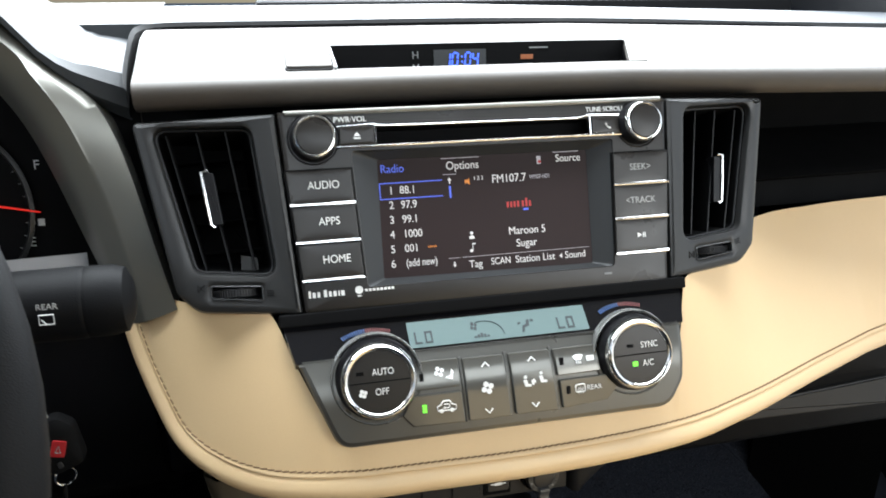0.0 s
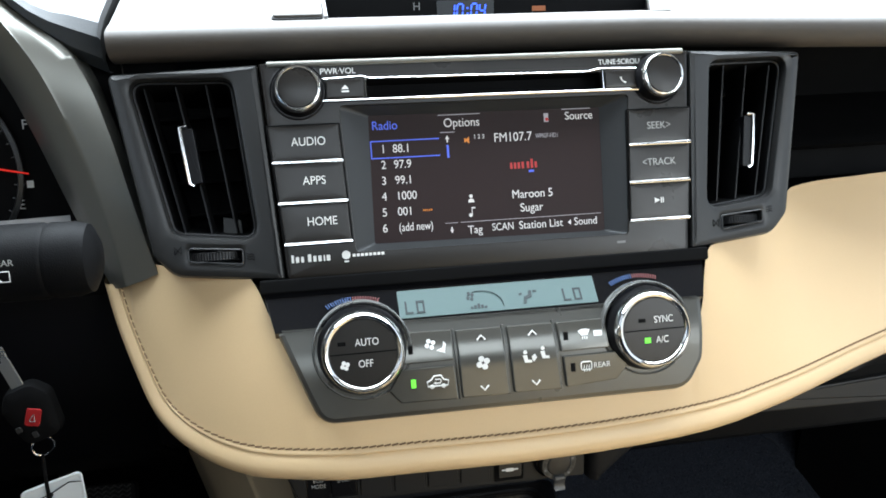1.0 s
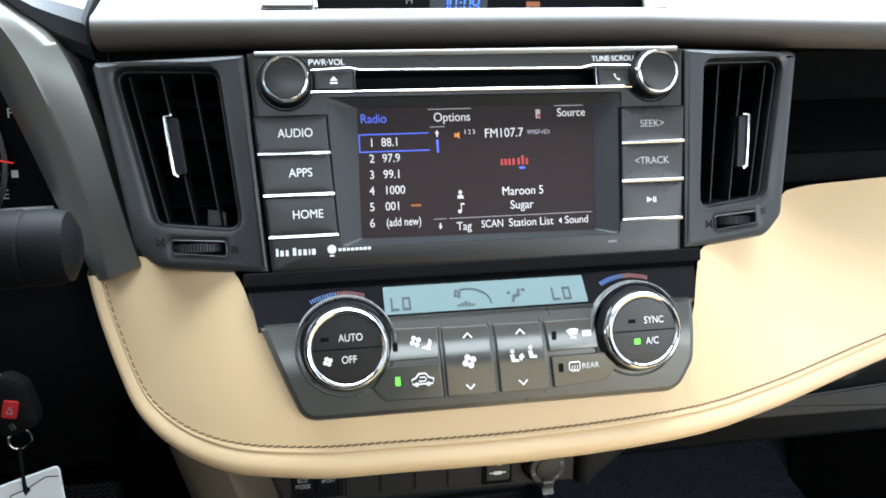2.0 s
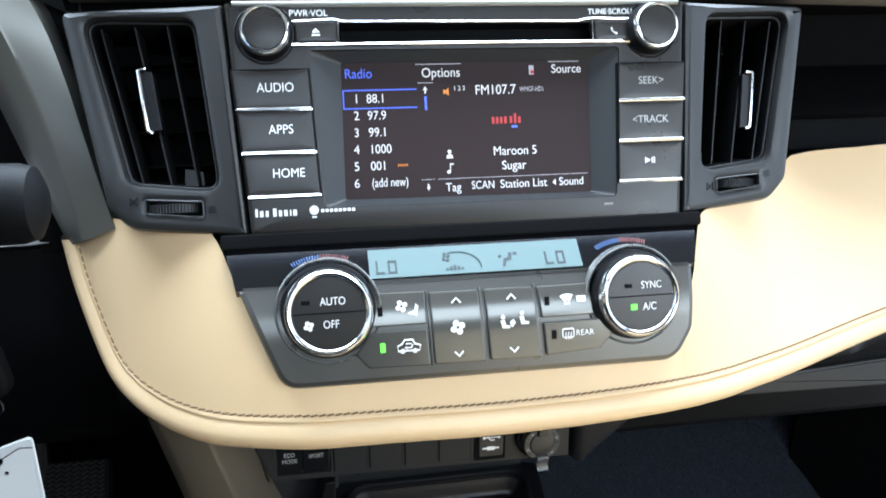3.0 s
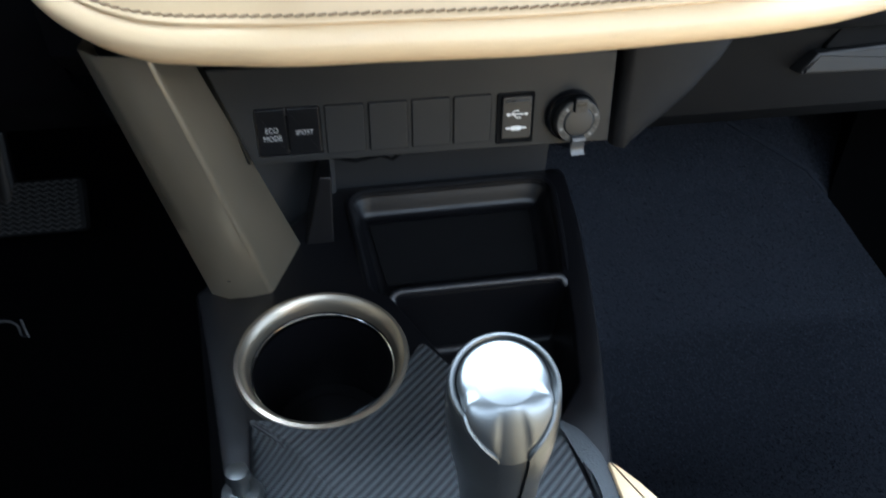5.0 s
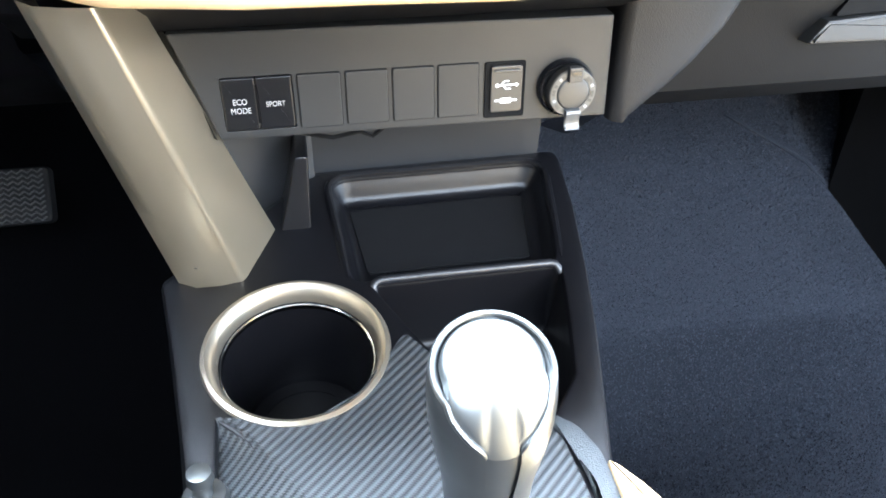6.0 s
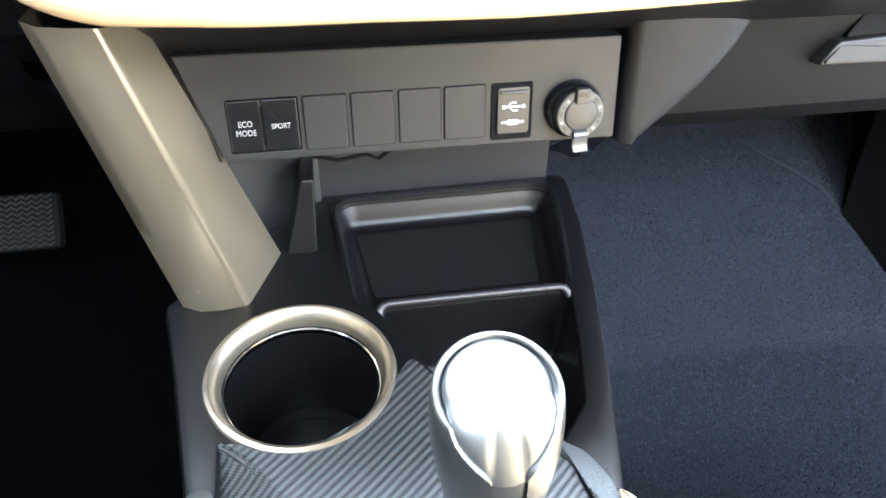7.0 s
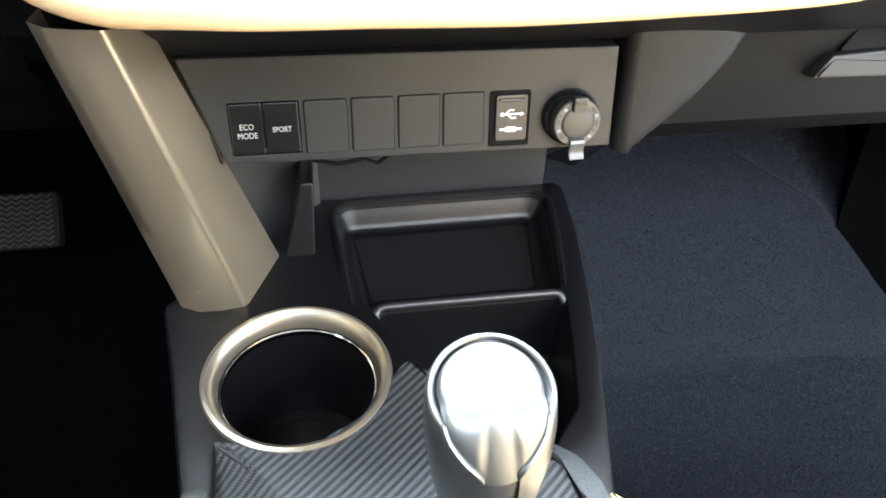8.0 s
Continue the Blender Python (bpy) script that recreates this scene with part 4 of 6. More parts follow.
    shapes = {
        "face": [(-0.0562, -0.0918), (-0.0302, -0.0922), (-0.0304, -0.1078), (-0.0575, -0.1078)],
        "recirculation": [(-0.0578, -0.1102), (-0.0304, -0.1102), (-0.0292, -0.1280), (-0.0590, -0.1274), (-0.0650, -0.1205)],
        "fan": [(-0.0282, -0.0928), (-0.0038, -0.0930), (-0.0020, -0.1280), (-0.0272, -0.1278)],
        "mode": [(-0.0010, -0.0930), (0.0240, -0.0932), (0.0262, -0.1282), (0.0005, -0.1278)],
        "windscreen": [(0.0260, -0.0934), (0.0532, -0.0933), (0.0543, -0.1088), (0.0273, -0.1090)],
        "rear_screen": [(0.0280, -0.1112), (0.0640, -0.1112), (0.0630, -0.1200), (0.0572, -0.1260), (0.0290, -0.1278)],
    }
    for nm, pts in shapes.items():
        b = part(nm + "_button", bent(plate(rounded(pts[::-1], 0.0012, 3), out(B), 0.003, 0.0007)), CLIMATE, panel, angle=20)
        lean = lambda y: 0.26 * max(0, y + 0.105)
        up = out(B + 0.0004)
        if nm in ("face", "windscreen"):
            up = up @ Matrix.Translation((0, -0.1, -lean(-0.1))) @ Matrix.Rotation(math.atan(0.26), 4, "X").inverted() @ Matrix.Translation((0, 0.1, 0))
        cx = sum(p[0] for p in pts) / len(pts)
        if nm in ("fan", "mode"):
            for y, s in ((-0.0975, 1), (-0.1235, -1)):
                part("arrow", tube([up @ Vector((cx + dx, y + dy * s, -lean(y))) for dx, dy in ((-0.0022, -0.0012), (0, 0.0012), (0.0022, -0.0012))], 0.0005, 5), PRINT, b)
        if nm == "fan":
            for k in range(4):
                ang = k * math.pi / 2 + 0.4
                shape(circle(cx + 0.0022 * math.cos(ang), -0.1105 + 0.0022 * math.sin(ang), 0.0016, 12), up, PRINT, b, "fan_mark", 0)
        if nm == "mode":
            for dx, dy in ((-0.0050, -0.1072), (0.0046, -0.1058)):
                shape(circle(cx + dx, dy, 0.0011, 10), up, PRINT, b, "figure_mark", 0)
                shape([(cx + dx - 0.0014, dy - 0.0016), (cx + dx + 0.0008, dy - 0.0014), (cx + dx + 0.0014, dy - 0.0040), (cx + dx + 0.0034, dy - 0.0042), (cx + dx + 0.0034, dy - 0.0056), (cx + dx - 0.0004, dy - 0.0054)][::-1], up, PRINT, b, "figure_mark", 0)
            shape([(cx - 0.0016, -0.1096), (cx + 0.0002, -0.1084), (cx + 0.0014, -0.1104), (cx + 0.0006, -0.1110), (cx - 0.0004, -0.1124), (cx - 0.0012, -0.1116)][::-1], up, PRINT, b, "airflow_mark", 0)
        if nm == "face":
            for k in range(4):
                ang = k * math.pi / 2 + 0.4
                shape(circle(-0.0422 + 0.0018 * math.cos(ang), -0.0985 + 0.0018 * math.sin(ang), 0.0012, 10), up, PRINT, b, "fan_mark", 0)
            shape([(-0.0395, -0.1020), (-0.0350, -0.1035), (-0.0340, -0.0990), (-0.0352, -0.0975), (-0.0360, -0.1008)], up, PRINT, b, "figure_mark", 0)
        if nm == "recirculation":
            body = [(-0.0450, -0.1200), (-0.0346, -0.1200), (-0.0342, -0.1176), (-0.0368, -0.1168), (-0.0380, -0.1148), (-0.0416, -0.1148), (-0.0432, -0.1168), (-0.0452, -0.1176)]
            part("car_mark", tube([up @ Vector((x, y, 0.0001)) for x, y in body], 0.00042, 5, closed=True), PRINT, b)
            for x in (-0.0428, -0.0368):
                shape(circle(x, -0.1202, 0.0012, 12), up, PRINT, b, "car_mark", 0)
            part("turning_arrow", tube([up @ Vector((x, y, 0.0002)) for x, y in ((-0.0412, -0.1166), (-0.0386, -0.1166), (-0.0380, -0.1176), (-0.0386, -0.1186), (-0.0408, -0.1186))], 0.00036, 5), PRINT, b)
            shape([(-0.0406, -0.1194), (-0.0406, -0.1178), (-0.0422, -0.1186)], up, PRINT, b, "turning_arrow", 0.0001)
        if nm == "windscreen":
            shape([(0.0372, -0.0988), (0.0392, -0.0979), (0.0418, -0.0978), (0.0440, -0.0984), (0.0424, -0.1012), (0.0390, -0.1014)][::-1], up, PRINT, b, "screen_mark", 0)
            for dx in (-0.0012, 0.0, 0.0012):
                bar(0.0406 + dx - 0.0003, -0.1034, 0.0406 + dx + 0.0003, -0.1018, up, PRINT, b, "heat_mark", 0)
            bar(0.0458, -0.1022, 0.0505, -0.0992, up, PRINT, b, "word_bar", 0)
        if nm == "rear_screen":
            part("screen_mark", tube([up @ Vector((x, y, 0.0001)) for x, y in rounded(box2(0.0374, -0.1194, 0.0432, -0.1152), 0.001, 3)], 0.00034, 5, closed=True), PRINT, b)
            for dx in (-0.0014, 0.0, 0.0014):
                part("heat_mark", tube([up @ Vector((0.0403 + dx + 0.0003 * math.sin(2.2 * k), -0.1204 + 0.0009 * k, 0.0002)) for k in range(5)], 0.00026, 5), PRINT, b)
            lettering("REAR", 0.0040, up, PRINT, b, 0.0442, -0.1176, 0.0001)
    for x0, x1 in ((-0.0296, -0.0278), (-0.0031, -0.0016), (0.0245, 0.0266)):
        part("divider", bent(plate(rounded([(x0 - 0.0005, -0.0920), (x0 + 0.0007, -0.0920), (x1 + 0.0004, -0.1285), (x1 - 0.0008, -0.1285)][::-1], 0.0003, 2), out(B - 0.0010), 0.003, 0.0003)), CLIMATE_BODY, panel, angle=20)
    for x, y, mt in ((-0.0526, -0.1006, DEEP), (-0.0523, -0.1178, GLOW_GREEN), (0.0304, -0.1008, DEEP), (0.0330, -0.1176, DEEP)):
        bar(x - 0.0012, y - 0.0022, x + 0.0012, y + 0.0022, out(B + 0.0002 - 0.26 * max(0, y + 0.105)), mt, panel, "indicator")
    # knobs
    for nm, x, y, words in (("driver_temperature_knob", -0.0770, -0.0985, ("AUTO", "OFF")), ("passenger_temperature_knob", 0.0763, -0.1005, ("SYNC", "A/C"))):
        mk = out(W - 0.001) @ Matrix.Translation((x, y, 0))
        part("knob_collar", lathe([(0.0256, -0.004), (0.0255, 0.0010), (0.0249, 0.0020), (0.0242, 0.0014), (0.0240, -0.002)], mk), PAINT_COLLAR, panel, "silver collar")
        k = part(nm, lathe([(0.0228, -0.001), (0.0222, 0.0040), (0.0212, 0.0058), (0.0206, 0.0080)], mk), BLACK, panel)
        part("bright_ring", lathe([(0.0208, 0.0070), (0.0210, 0.0084), (0.0206, 0.0102), (0.0198, 0.0117), (0.0189, 0.0124), (0.0179, 0.0121), (0.0171, 0.0112), (0.0169, 0.0104)], mk), RING, k, "wide chrome ring")
        part("knob_face", lathe([(0.0172, 0.0106), (0.0167, 0.0113), (0.0, 0.0115)], mk), BUTTON, k)
        mf = mk @ Matrix.Translation((0, 0, 0.0116))
        bar(-0.0168, -0.0003, 0.0168, 0.0003, mf, DEEP, k, "split_line", 0.0001)
        right = nm.startswith("passenger")
        lettering(words[0], 0.0052, mf, PRINT, k, -0.0040 if not right else -0.0002, 0.0052, 0.0002, wide=0.82)
        lettering(words[1], 0.0052, mf, PRINT, k, -0.0030 if not right else 0.0004, -0.0055, 0.0002, wide=0.82)
        bar(-0.0086 if right else -0.0126, 0.0042, -0.0048 if right else -0.0086, 0.0062, mf, DEEP, k, "indicator", 0.0001)
        if right:
            bar(-0.0058, -0.0068, -0.0026, -0.0040, mf, GLOW_GREEN, k, "indicator", 0.0002)
        else:
            for j in range(4):
                ang = j * math.pi / 2 + 0.4
                shape(circle(-0.0096 + 0.0014 * math.cos(ang), -0.0056 + 0.0014 * math.sin(ang), 0.0011, 10), mf, PRINT, k, "fan_mark", 0.0001)


climate_panel()


# ---- body of the dash behind all of it ----
def dash_body():
    body = thing("dash_body", "black plastic body of the dash around its fittings", "dashboard", kind="structure")
    # near-black blocks added for the shadow band below the radio
    part("under_radio_shade", block((-0.128, -0.078, -0.05), (0.124, -0.0615, -0.008), FACE, 0.001), DEEP, body)
    part("radio_shade_lip", block((-0.1265, -0.0672, -0.02), (0.1225, -0.0600, 0.0012), FACE, 0.001), DEEP, body)
    part("backing", block((-0.205, -0.075, -0.12), (0.205, 0.058, -0.060), FACE, 0.002), DEEP, body)
    # wall between the vents and the silver trim
    part("trim_gap", sheet([[(x, 0.060, z) for x in (-0.235, -0.165)] for z in (0.55, 0.60, 0.65, 0.70)]), DEEP, body)
    # dash from the hood to the windscreen
    part("front_shelf", sheet([[(x, y, z) for y, z in ((0.158, 0.7150), (0.159, 0.7276), (0.166, 0.7288), (0.30, 0.7275), (0.45, 0.7237), (0.60, 0.7165), (0.78, 0.706), (1.0, 0.700)) for z in (z - 0.028 * max(0, x - 0.1),)] for x in np.linspace(-0.74, 0.74, 24)]), VISOR, body)
    part("defroster_grille", block((-0.113, 0.47, 0.690), (0.54, 0.53, 0.7262), None, 0.004), DEEP, body)
    # open shelf before the passenger, its shade put into a near-zero black
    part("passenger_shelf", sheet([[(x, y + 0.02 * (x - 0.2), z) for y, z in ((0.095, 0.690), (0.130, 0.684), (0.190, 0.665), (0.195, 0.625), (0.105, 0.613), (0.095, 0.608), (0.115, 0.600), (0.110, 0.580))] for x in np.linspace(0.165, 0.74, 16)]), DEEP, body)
    # underside of the pad down to the switch panel
    rows = []
    for x in np.linspace(-0.20, 0.74, 60):
        y0 = pad_y(x, 0.47) + 0.035
        z0 = along(SEAM, x) - 0.020
        rows.append([(x, y0, max(z0, 0.46)), (x, max(y0 + 0.01, 0.035), 0.455), (x, max(0.0665, y0 + 0.02), 0.4335), (x, max(0.09, y0 + 0.03), 0.425)])
    part("underside", sheet(rows), BLACK, body)
    # knee panel under the wheel and firewall cover
    part("knee_panel", sheet([[(x, y, z) for y, z in ((0.090, 0.556), (0.062, 0.552), (0.06, 0.50), (0.09, 0.42), (0.16, 0.36), (0.30, 0.34))] for x in (-0.74, -0.4, -0.21)]), BLACK, body)


dash_body()


# ---- silver trim beside the cluster ----
def cluster_trim():
    trim = thing("cluster_trim", "warm silver trim strip sweeping down beside the cluster", "dashboard trim")
    stations = [
        ((-0.335, 0.075, 0.752), (-0.320, 0.055, 0.773), (-0.318, 0.066, 0.786)),
        ((-0.282, 0.064, 0.714), (-0.259, 0.044, 0.729), (-0.258, 0.056, 0.736)),
        ((-0.2645, 0.060, 0.6939), (-0.2445, 0.040, 0.7100), (-0.2370, 0.050, 0.7135)),
        ((-0.2539, 0.0573, 0.6748), (-0.232, 0.0371, 0.6888), (-0.2180, 0.0443, 0.6960)),
        ((-0.2451, 0.0547, 0.6519), (-0.2232, 0.0342, 0.6670), (-0.2075, 0.0385, 0.6770)),
        ((-0.2364, 0.0520, 0.6248), (-0.2150, 0.0312, 0.6413), (-0.2000, 0.0328, 0.6515)),
        ((-0.2285, 0.0493, 0.6003), (-0.2095, 0.0283, 0.6167), (-0.1940, 0.0270, 0.6240)),
        ((-0.2203, 0.0467, 0.5750), (-0.2049, 0.0254, 0.5913), (-0.1883, 0.0212, 0.5993)),
        ((-0.2145, 0.0440, 0.5600), (-0.2020, 0.0225, 0.5688), (-0.1827, 0.0155, 0.5778)),
    ]
    fine = []
    for k in range(len(stations) - 1):
        quad = [stations[max(0, min(len(stations) - 1, k + d))] for d in (-1, 0, 1, 2)]
        for f in np.arange(0, 1, 0.125):
            fine.append([0.5 * (2 * q[1] + (q[2] - q[0]) * f + (2 * q[0] - 5 * q[1] + 4 * q[2] - q[3]) * f * f + (3 * q[1] - q[0] - 3 * q[2] + q[3]) * f ** 3) for q in ([Vector(st[c]) for st in quad] for c in range(3))])
    fine.append([Vector(p) for p in stations[-1]])
    left, ridge, right = zip(*fine)
    rows = []
    for a, b, c in zip(left, ridge, right):
        back = Vector((0, 0.02, 0))
        e = 0.08
        rows.append([a + back, a, a.lerp(b, 0.5) + Vector((0, -0.0015, 0)), b.lerp(a, e), b + Vector((0, -0.0002, 0)), b.lerp(c, e), b.lerp(c, 0.55) + Vector((0, -0.001, 0.0)), c, c + back])
    part("strip", sheet(rows), TRIM, trim, angle=60)


cluster_trim()


def cluster_visor():
    visor = thing("cluster_visor", "dark grey soft visor over the instrument cluster", "dashboard visor")
    high = [(-0.74, 0.84), (-0.42, 0.84), (-0.33, 0.805), (-0.263, 0.7525), (-0.239, 0.7235), (-0.228, 0.7165), (-0.215, 0.7140), (-0.199, 0.7090)]
    low = [(-0.74, 0.81), (-0.42, 0.81), (-0.33, 0.785), (-0.263, 0.7420), (-0.239, 0.7120), (-0.215, 0.690), (-0.199, 0.682)]
    rows = []
    for x in np.linspace(-0.70, -0.199, 60):
        a, b = along(high, x), along(low, x)
        rows.append([(x, 0.085, b - 0.002), (x, 0.052, b), (x, 0.046, b + (a - b) * 0.3), (x, 0.046, b + (a - b) * 0.7), (x, 0.052, a - 0.001), (x, 0.066, a + 0.001), (x, 0.12, a + 0.004 - 0.10 * max(0, a - 0.76)), (x, 0.22, 0.4 * a + 0.6 * 0.7265), (x, 0.33, 0.7275), (x, 0.40, 0.7300)])
    part("front_roll", sheet([r[:5] for r in rows]), VISOR, visor, "rolled front edge")
    part("soft_top", sheet([r[4:] for r in rows]), VISOR, visor)


cluster_visor()


def instrument_cluster():
    unit = thing("instrument_cluster", "black instrument cluster with a red fuel needle", "instrument cluster")
    m = local((-0.33, 0.112, 0.62), (1, 0, 0), (0, 0.20, 0.98))
    part("dial_plate", solid(rounded(box2(-0.20, -0.085, 0.12, 0.100), 0.02), m, 0.01, 0.002), DEEP, unit)
    part("dial_rim", lathe([(0.062, 0.0), (0.0625, 0.003), (0.060, 0.004), (0.0585, 0.0005)], m @ Matrix.Translation((-0.004, -0.003, 0)), 64), SURROUND, unit)
    lettering("F", 0.0085, m, PRINT, unit, 0.0600, 0.0245)
    lettering("E", 0.0085, m, PRINT, unit, 0.0525, -0.0250)
    bar(0.0590, -0.0145, 0.0630, -0.0100, m, PRINT, unit, "pump_mark")
    bar(0.0555, -0.0130, 0.0575, -0.0118, m, PRINT, unit, "pump_mark")
    for k in range(7):
        ang = radians(-26 + k * 8.5)
        p = lambda r: m @ Vector((-0.004 + r * math.cos(ang), -0.003 + r * math.sin(ang), 0.0006))
        part("dial_tick", tube([p(0.0565), p(0.0590)], 0.0003, 5), PRINT_DIM, unit)
    part("needle", tube([m @ Vector((0.0, 0.008, 0.004)), m @ Vector((0.030, 0.0015, 0.004)), m @ Vector((0.0620, -0.0055, 0.004))], [0.0012, 0.0009, 0.0005], 6), glowing("red_needle", (0.8, 0.03, 0.02), 0.7), unit, "red needle")


instrument_cluster()


def wiper_stalk():
    stalk = thing("wiper_stalk", "black wiper stalk with white rear wiper marks", "stalk")
    m = local((-0.20, -0.040, 0.610), (0, 1, 0), (0, 0, 1))
    # axis of the frame runs along +x
    part("lever", lathe([(0.008, -0.20), (0.009, -0.14), (0.015, -0.095), (0.0165, -0.06)], m, 32), LID, stalk)
    part("twist_ring", lathe([(0.0165, -0.06), (0.0178, -0.058), (0.0180, -0.020), (0.0172, -0.018)], m, 32), LID, stalk)
    part("end_cap", lathe([(0.0172, -0.018), (0.0178, -0.016), (0.0176, -0.006), (0.0160, 0.000), (0.010, 0.003), (0, 0.004)], m, 32), LID, stalk)
    t = local((-0.2335, -0.0583, 0.6125), (1, 0, 0), (0, 0.15, 0.99))
    lettering("REAR", 0.0040, t, PRINT_SOFT, stalk, -0.0040, 0.0040, 0.0006)
    part("screen_mark", tube([t @ Vector(p) for p in ((-0.0030, -0.0042, 0.001), (0.0034, -0.0042, 0.001), (0.0034, 0.0004, 0.001), (-0.0030, 0.0004, 0.001))], 0.0003, 5, closed=True), PRINT, stalk)
    part("screen_mark", tube([t @ Vector(p) for p in ((0.000, -0.0042, 0.001), (-0.002, -0.0018, 0.001))], 0.0003, 5), PRINT, stalk)
    for k in range(4):
        ang = radians(70 + 20 * k)
        part("wiper_mark", tube([t @ Vector((-0.020 + 0.006 * math.cos(a), 0.004 + 0.005 * math.sin(a), 0.001)) for a in (ang, ang + 0.25)], 0.0006, 5), PRINT, stalk)
    part("wiper_mark", lathe([(0.0018, 0), (0.0018, 0.0004), (0, 0.0005)], t @ Matrix.Translation((-0.017, -0.009, 0.0006)), 12), PRINT, stalk)


wiper_stalk()


def steering():
    wheel = thing("steering_wheel", "black leather steering wheel rim", "steering wheel")
    c, r = Vector((-0.4045, -0.185, 0.62)), 0.182
    m = local(c, (1, 0, 0), (0, 0.42, 0.91))
    part("rim", tube([m @ Vector((r * math.cos(a), r * math.sin(a), 0)) for a in np.linspace(0, 2 * math.pi, 65)[:-1]], 0.0155, 16, closed=True), LID, wheel)
    part("hub", lathe([(0.075, -0.03), (0.078, 0.0), (0.06, 0.012), (0, 0.016)], m), BLACK, wheel)
    for a in (0.0, math.pi):
        part("spoke", tube([m @ Vector((0.06 * math.cos(a), -0.01, -0.005)), m @ Vector((r * math.cos(a), -0.005, 0))], [0.018, 0.012], 10), BLACK, wheel)
    column = thing("steering_column", "light grey steering column cover under the stalk", "steering column")
    rows = []
    for y in np.linspace(-0.11, 0.09, 12):
        rows.append([(-0.385 + 0.075 * math.cos(a) * (1 + 0.02 * math.sin(9 * y)) * 1.0, y, 0.560 + 0.040 * math.sin(a) + (y + 0.11) * -0.15) for a in np.linspace(0, 2 * math.pi, 33)[:-1]])
    part("cover", sheet(rows, closed=True, caps=True), GREY, column)
    part("side_cover", sheet([[(x, y + d * 0.3, z0 + d) for x, y, z0 in ((-0.46, 0.062, 0.5555), (-0.30, 0.060, 0.5560), (-0.24, 0.060, 0.5575), (-0.205, 0.062, 0.5600))] for d in (-0.002, 0.0, 0.004, 0.012, 0.024, 0.040)]), COLUMN, column)


steering()


# ---- key, ring and tag ----
def key_set():
    key = thing("ignition_key", "black car key fob with red panic button in the ignition", "car key")
    m = local((-0.2535, -0.004, 0.5105), (0.93, 0.10, 0.33), (-0.33, 0.1, 0.94)) @ Matrix.Scale(0.80, 4)
    fob = part("fob", solid(rounded([(-0.013, -0.020), (0.013, -0.020), (0.017, 0.010), (0.009, 0.021), (-0.009, 0.021), (-0.017, 0.010)], 0.009, 6), m @ Matrix.Translation((0, 0, 0.006)), 0.012, 0.004, crown=0.001), DEEP, key)
    mr = m @ Matrix.Translation((0.0012, -0.0010, 0.0080)) @ Matrix.Rotation(radians(-34), 4, "Z")
    part("panic_button", solid(rounded(box2(-0.0048, -0.0062, 0.0048, 0.0062), 0.0018), mr, 0.002, 0.0007), RED, fob, "red panic button")
    part("horn_mark", tube([mr @ Vector(p) for p in ((-0.0018, -0.0026, 0.0002), (0.0, 0.0026, 0.0002), (0.0018, -0.0026, 0.0002), (-0.0018, -0.0026, 0.0002))], 0.0003, 5), PRINT_DIM, fob)
    part("small_button", solid(rounded(box2(-0.0130, -0.0075, -0.0090, -0.0035), 0.001), m @ Matrix.Translation((0, 0, 0.0076)), 0.002, 0.0006), COLUMN_DARK, fob)
    part("small_button", solid(rounded(box2(-0.0050, -0.0150, -0.0015, -0.0105), 0.001), m @ Matrix.Translation((0, 0, 0.0076)), 0.002, 0.0006), COLUMN_DARK, fob)
    part("key_blade", block((-0.004, 0.02, -0.001), (0.004, 0.05, 0.001), m @ Matrix.Translation((0, 0, 0.0)), 0.0004), SATIN, key)
    ring = thing("key_ring", "thin steel split ring on the key fob", "key ring")
    rm = local((-0.2522, -0.004, 0.4890), (0.95, 0.3, 0.0), (0.1, -0.1, 0.98))
    part("loop", tube([rm @ Vector((0.0056 * math.cos(a), 0.0062 * math.sin(a), 0)) for a in np.linspace(0, 2 * math.pi, 33)[:-1]], 0.0007, 8, closed=True), CHROME, ring)
    part("cord", tube([(-0.2535, -0.004, 0.4835), (-0.2545, -0.003, 0.474), (-0.2555, -0.002, 0.462), (-0.2568, 0.001, 0.450)], 0.0011, 8), RUBBER, ring)
    tag = thing("key_tag", "white plastic key tag hanging below the key", "key tag")
    tm = local((-0.2541, 0.0, 0.4263), (0.953, 0.0, 0.30), (0.0, 0.0, 1.0))
    outline = rounded([(-0.0175, -0.0345), (0.0175, -0.0345), (0.0175, 0.0355), (-0.0175, 0.0355)], 0.003)
    part("card", plate(outline, tm, 0.0018, 0.0005, [circle(-0.002, 0.0275, 0.0022, 16), circle(0.0005, 0.019, 0.0015, 14), circle(0.003, -0.027, 0.0020, 16)], 0.0002), TAG, tag)
    part("edge_film", tube([tm @ Vector((x, y, -0.0006)) for x, y in inset(outline, 0.0004)], 0.0011, 6, closed=True), TAG, tag)
    for x in (-0.0172, 0.0172):
        part("string", tube([tm @ Vector((-0.002, 0.0285, 0.0006)), tm @ Vector((x * 0.6, 0.0320 - 0.004 * (x < 0), 0.0006)), tm @ Vector((x, 0.0295 - 0.009 * (x < 0), 0.0004))], 0.0003, 6), DEEP, tag)


key_set()


# ---- switch panel under the pad ----
PANEL = local((0, 0.064, 0.40), (1, 0, 0), (0, 0.03, 1))


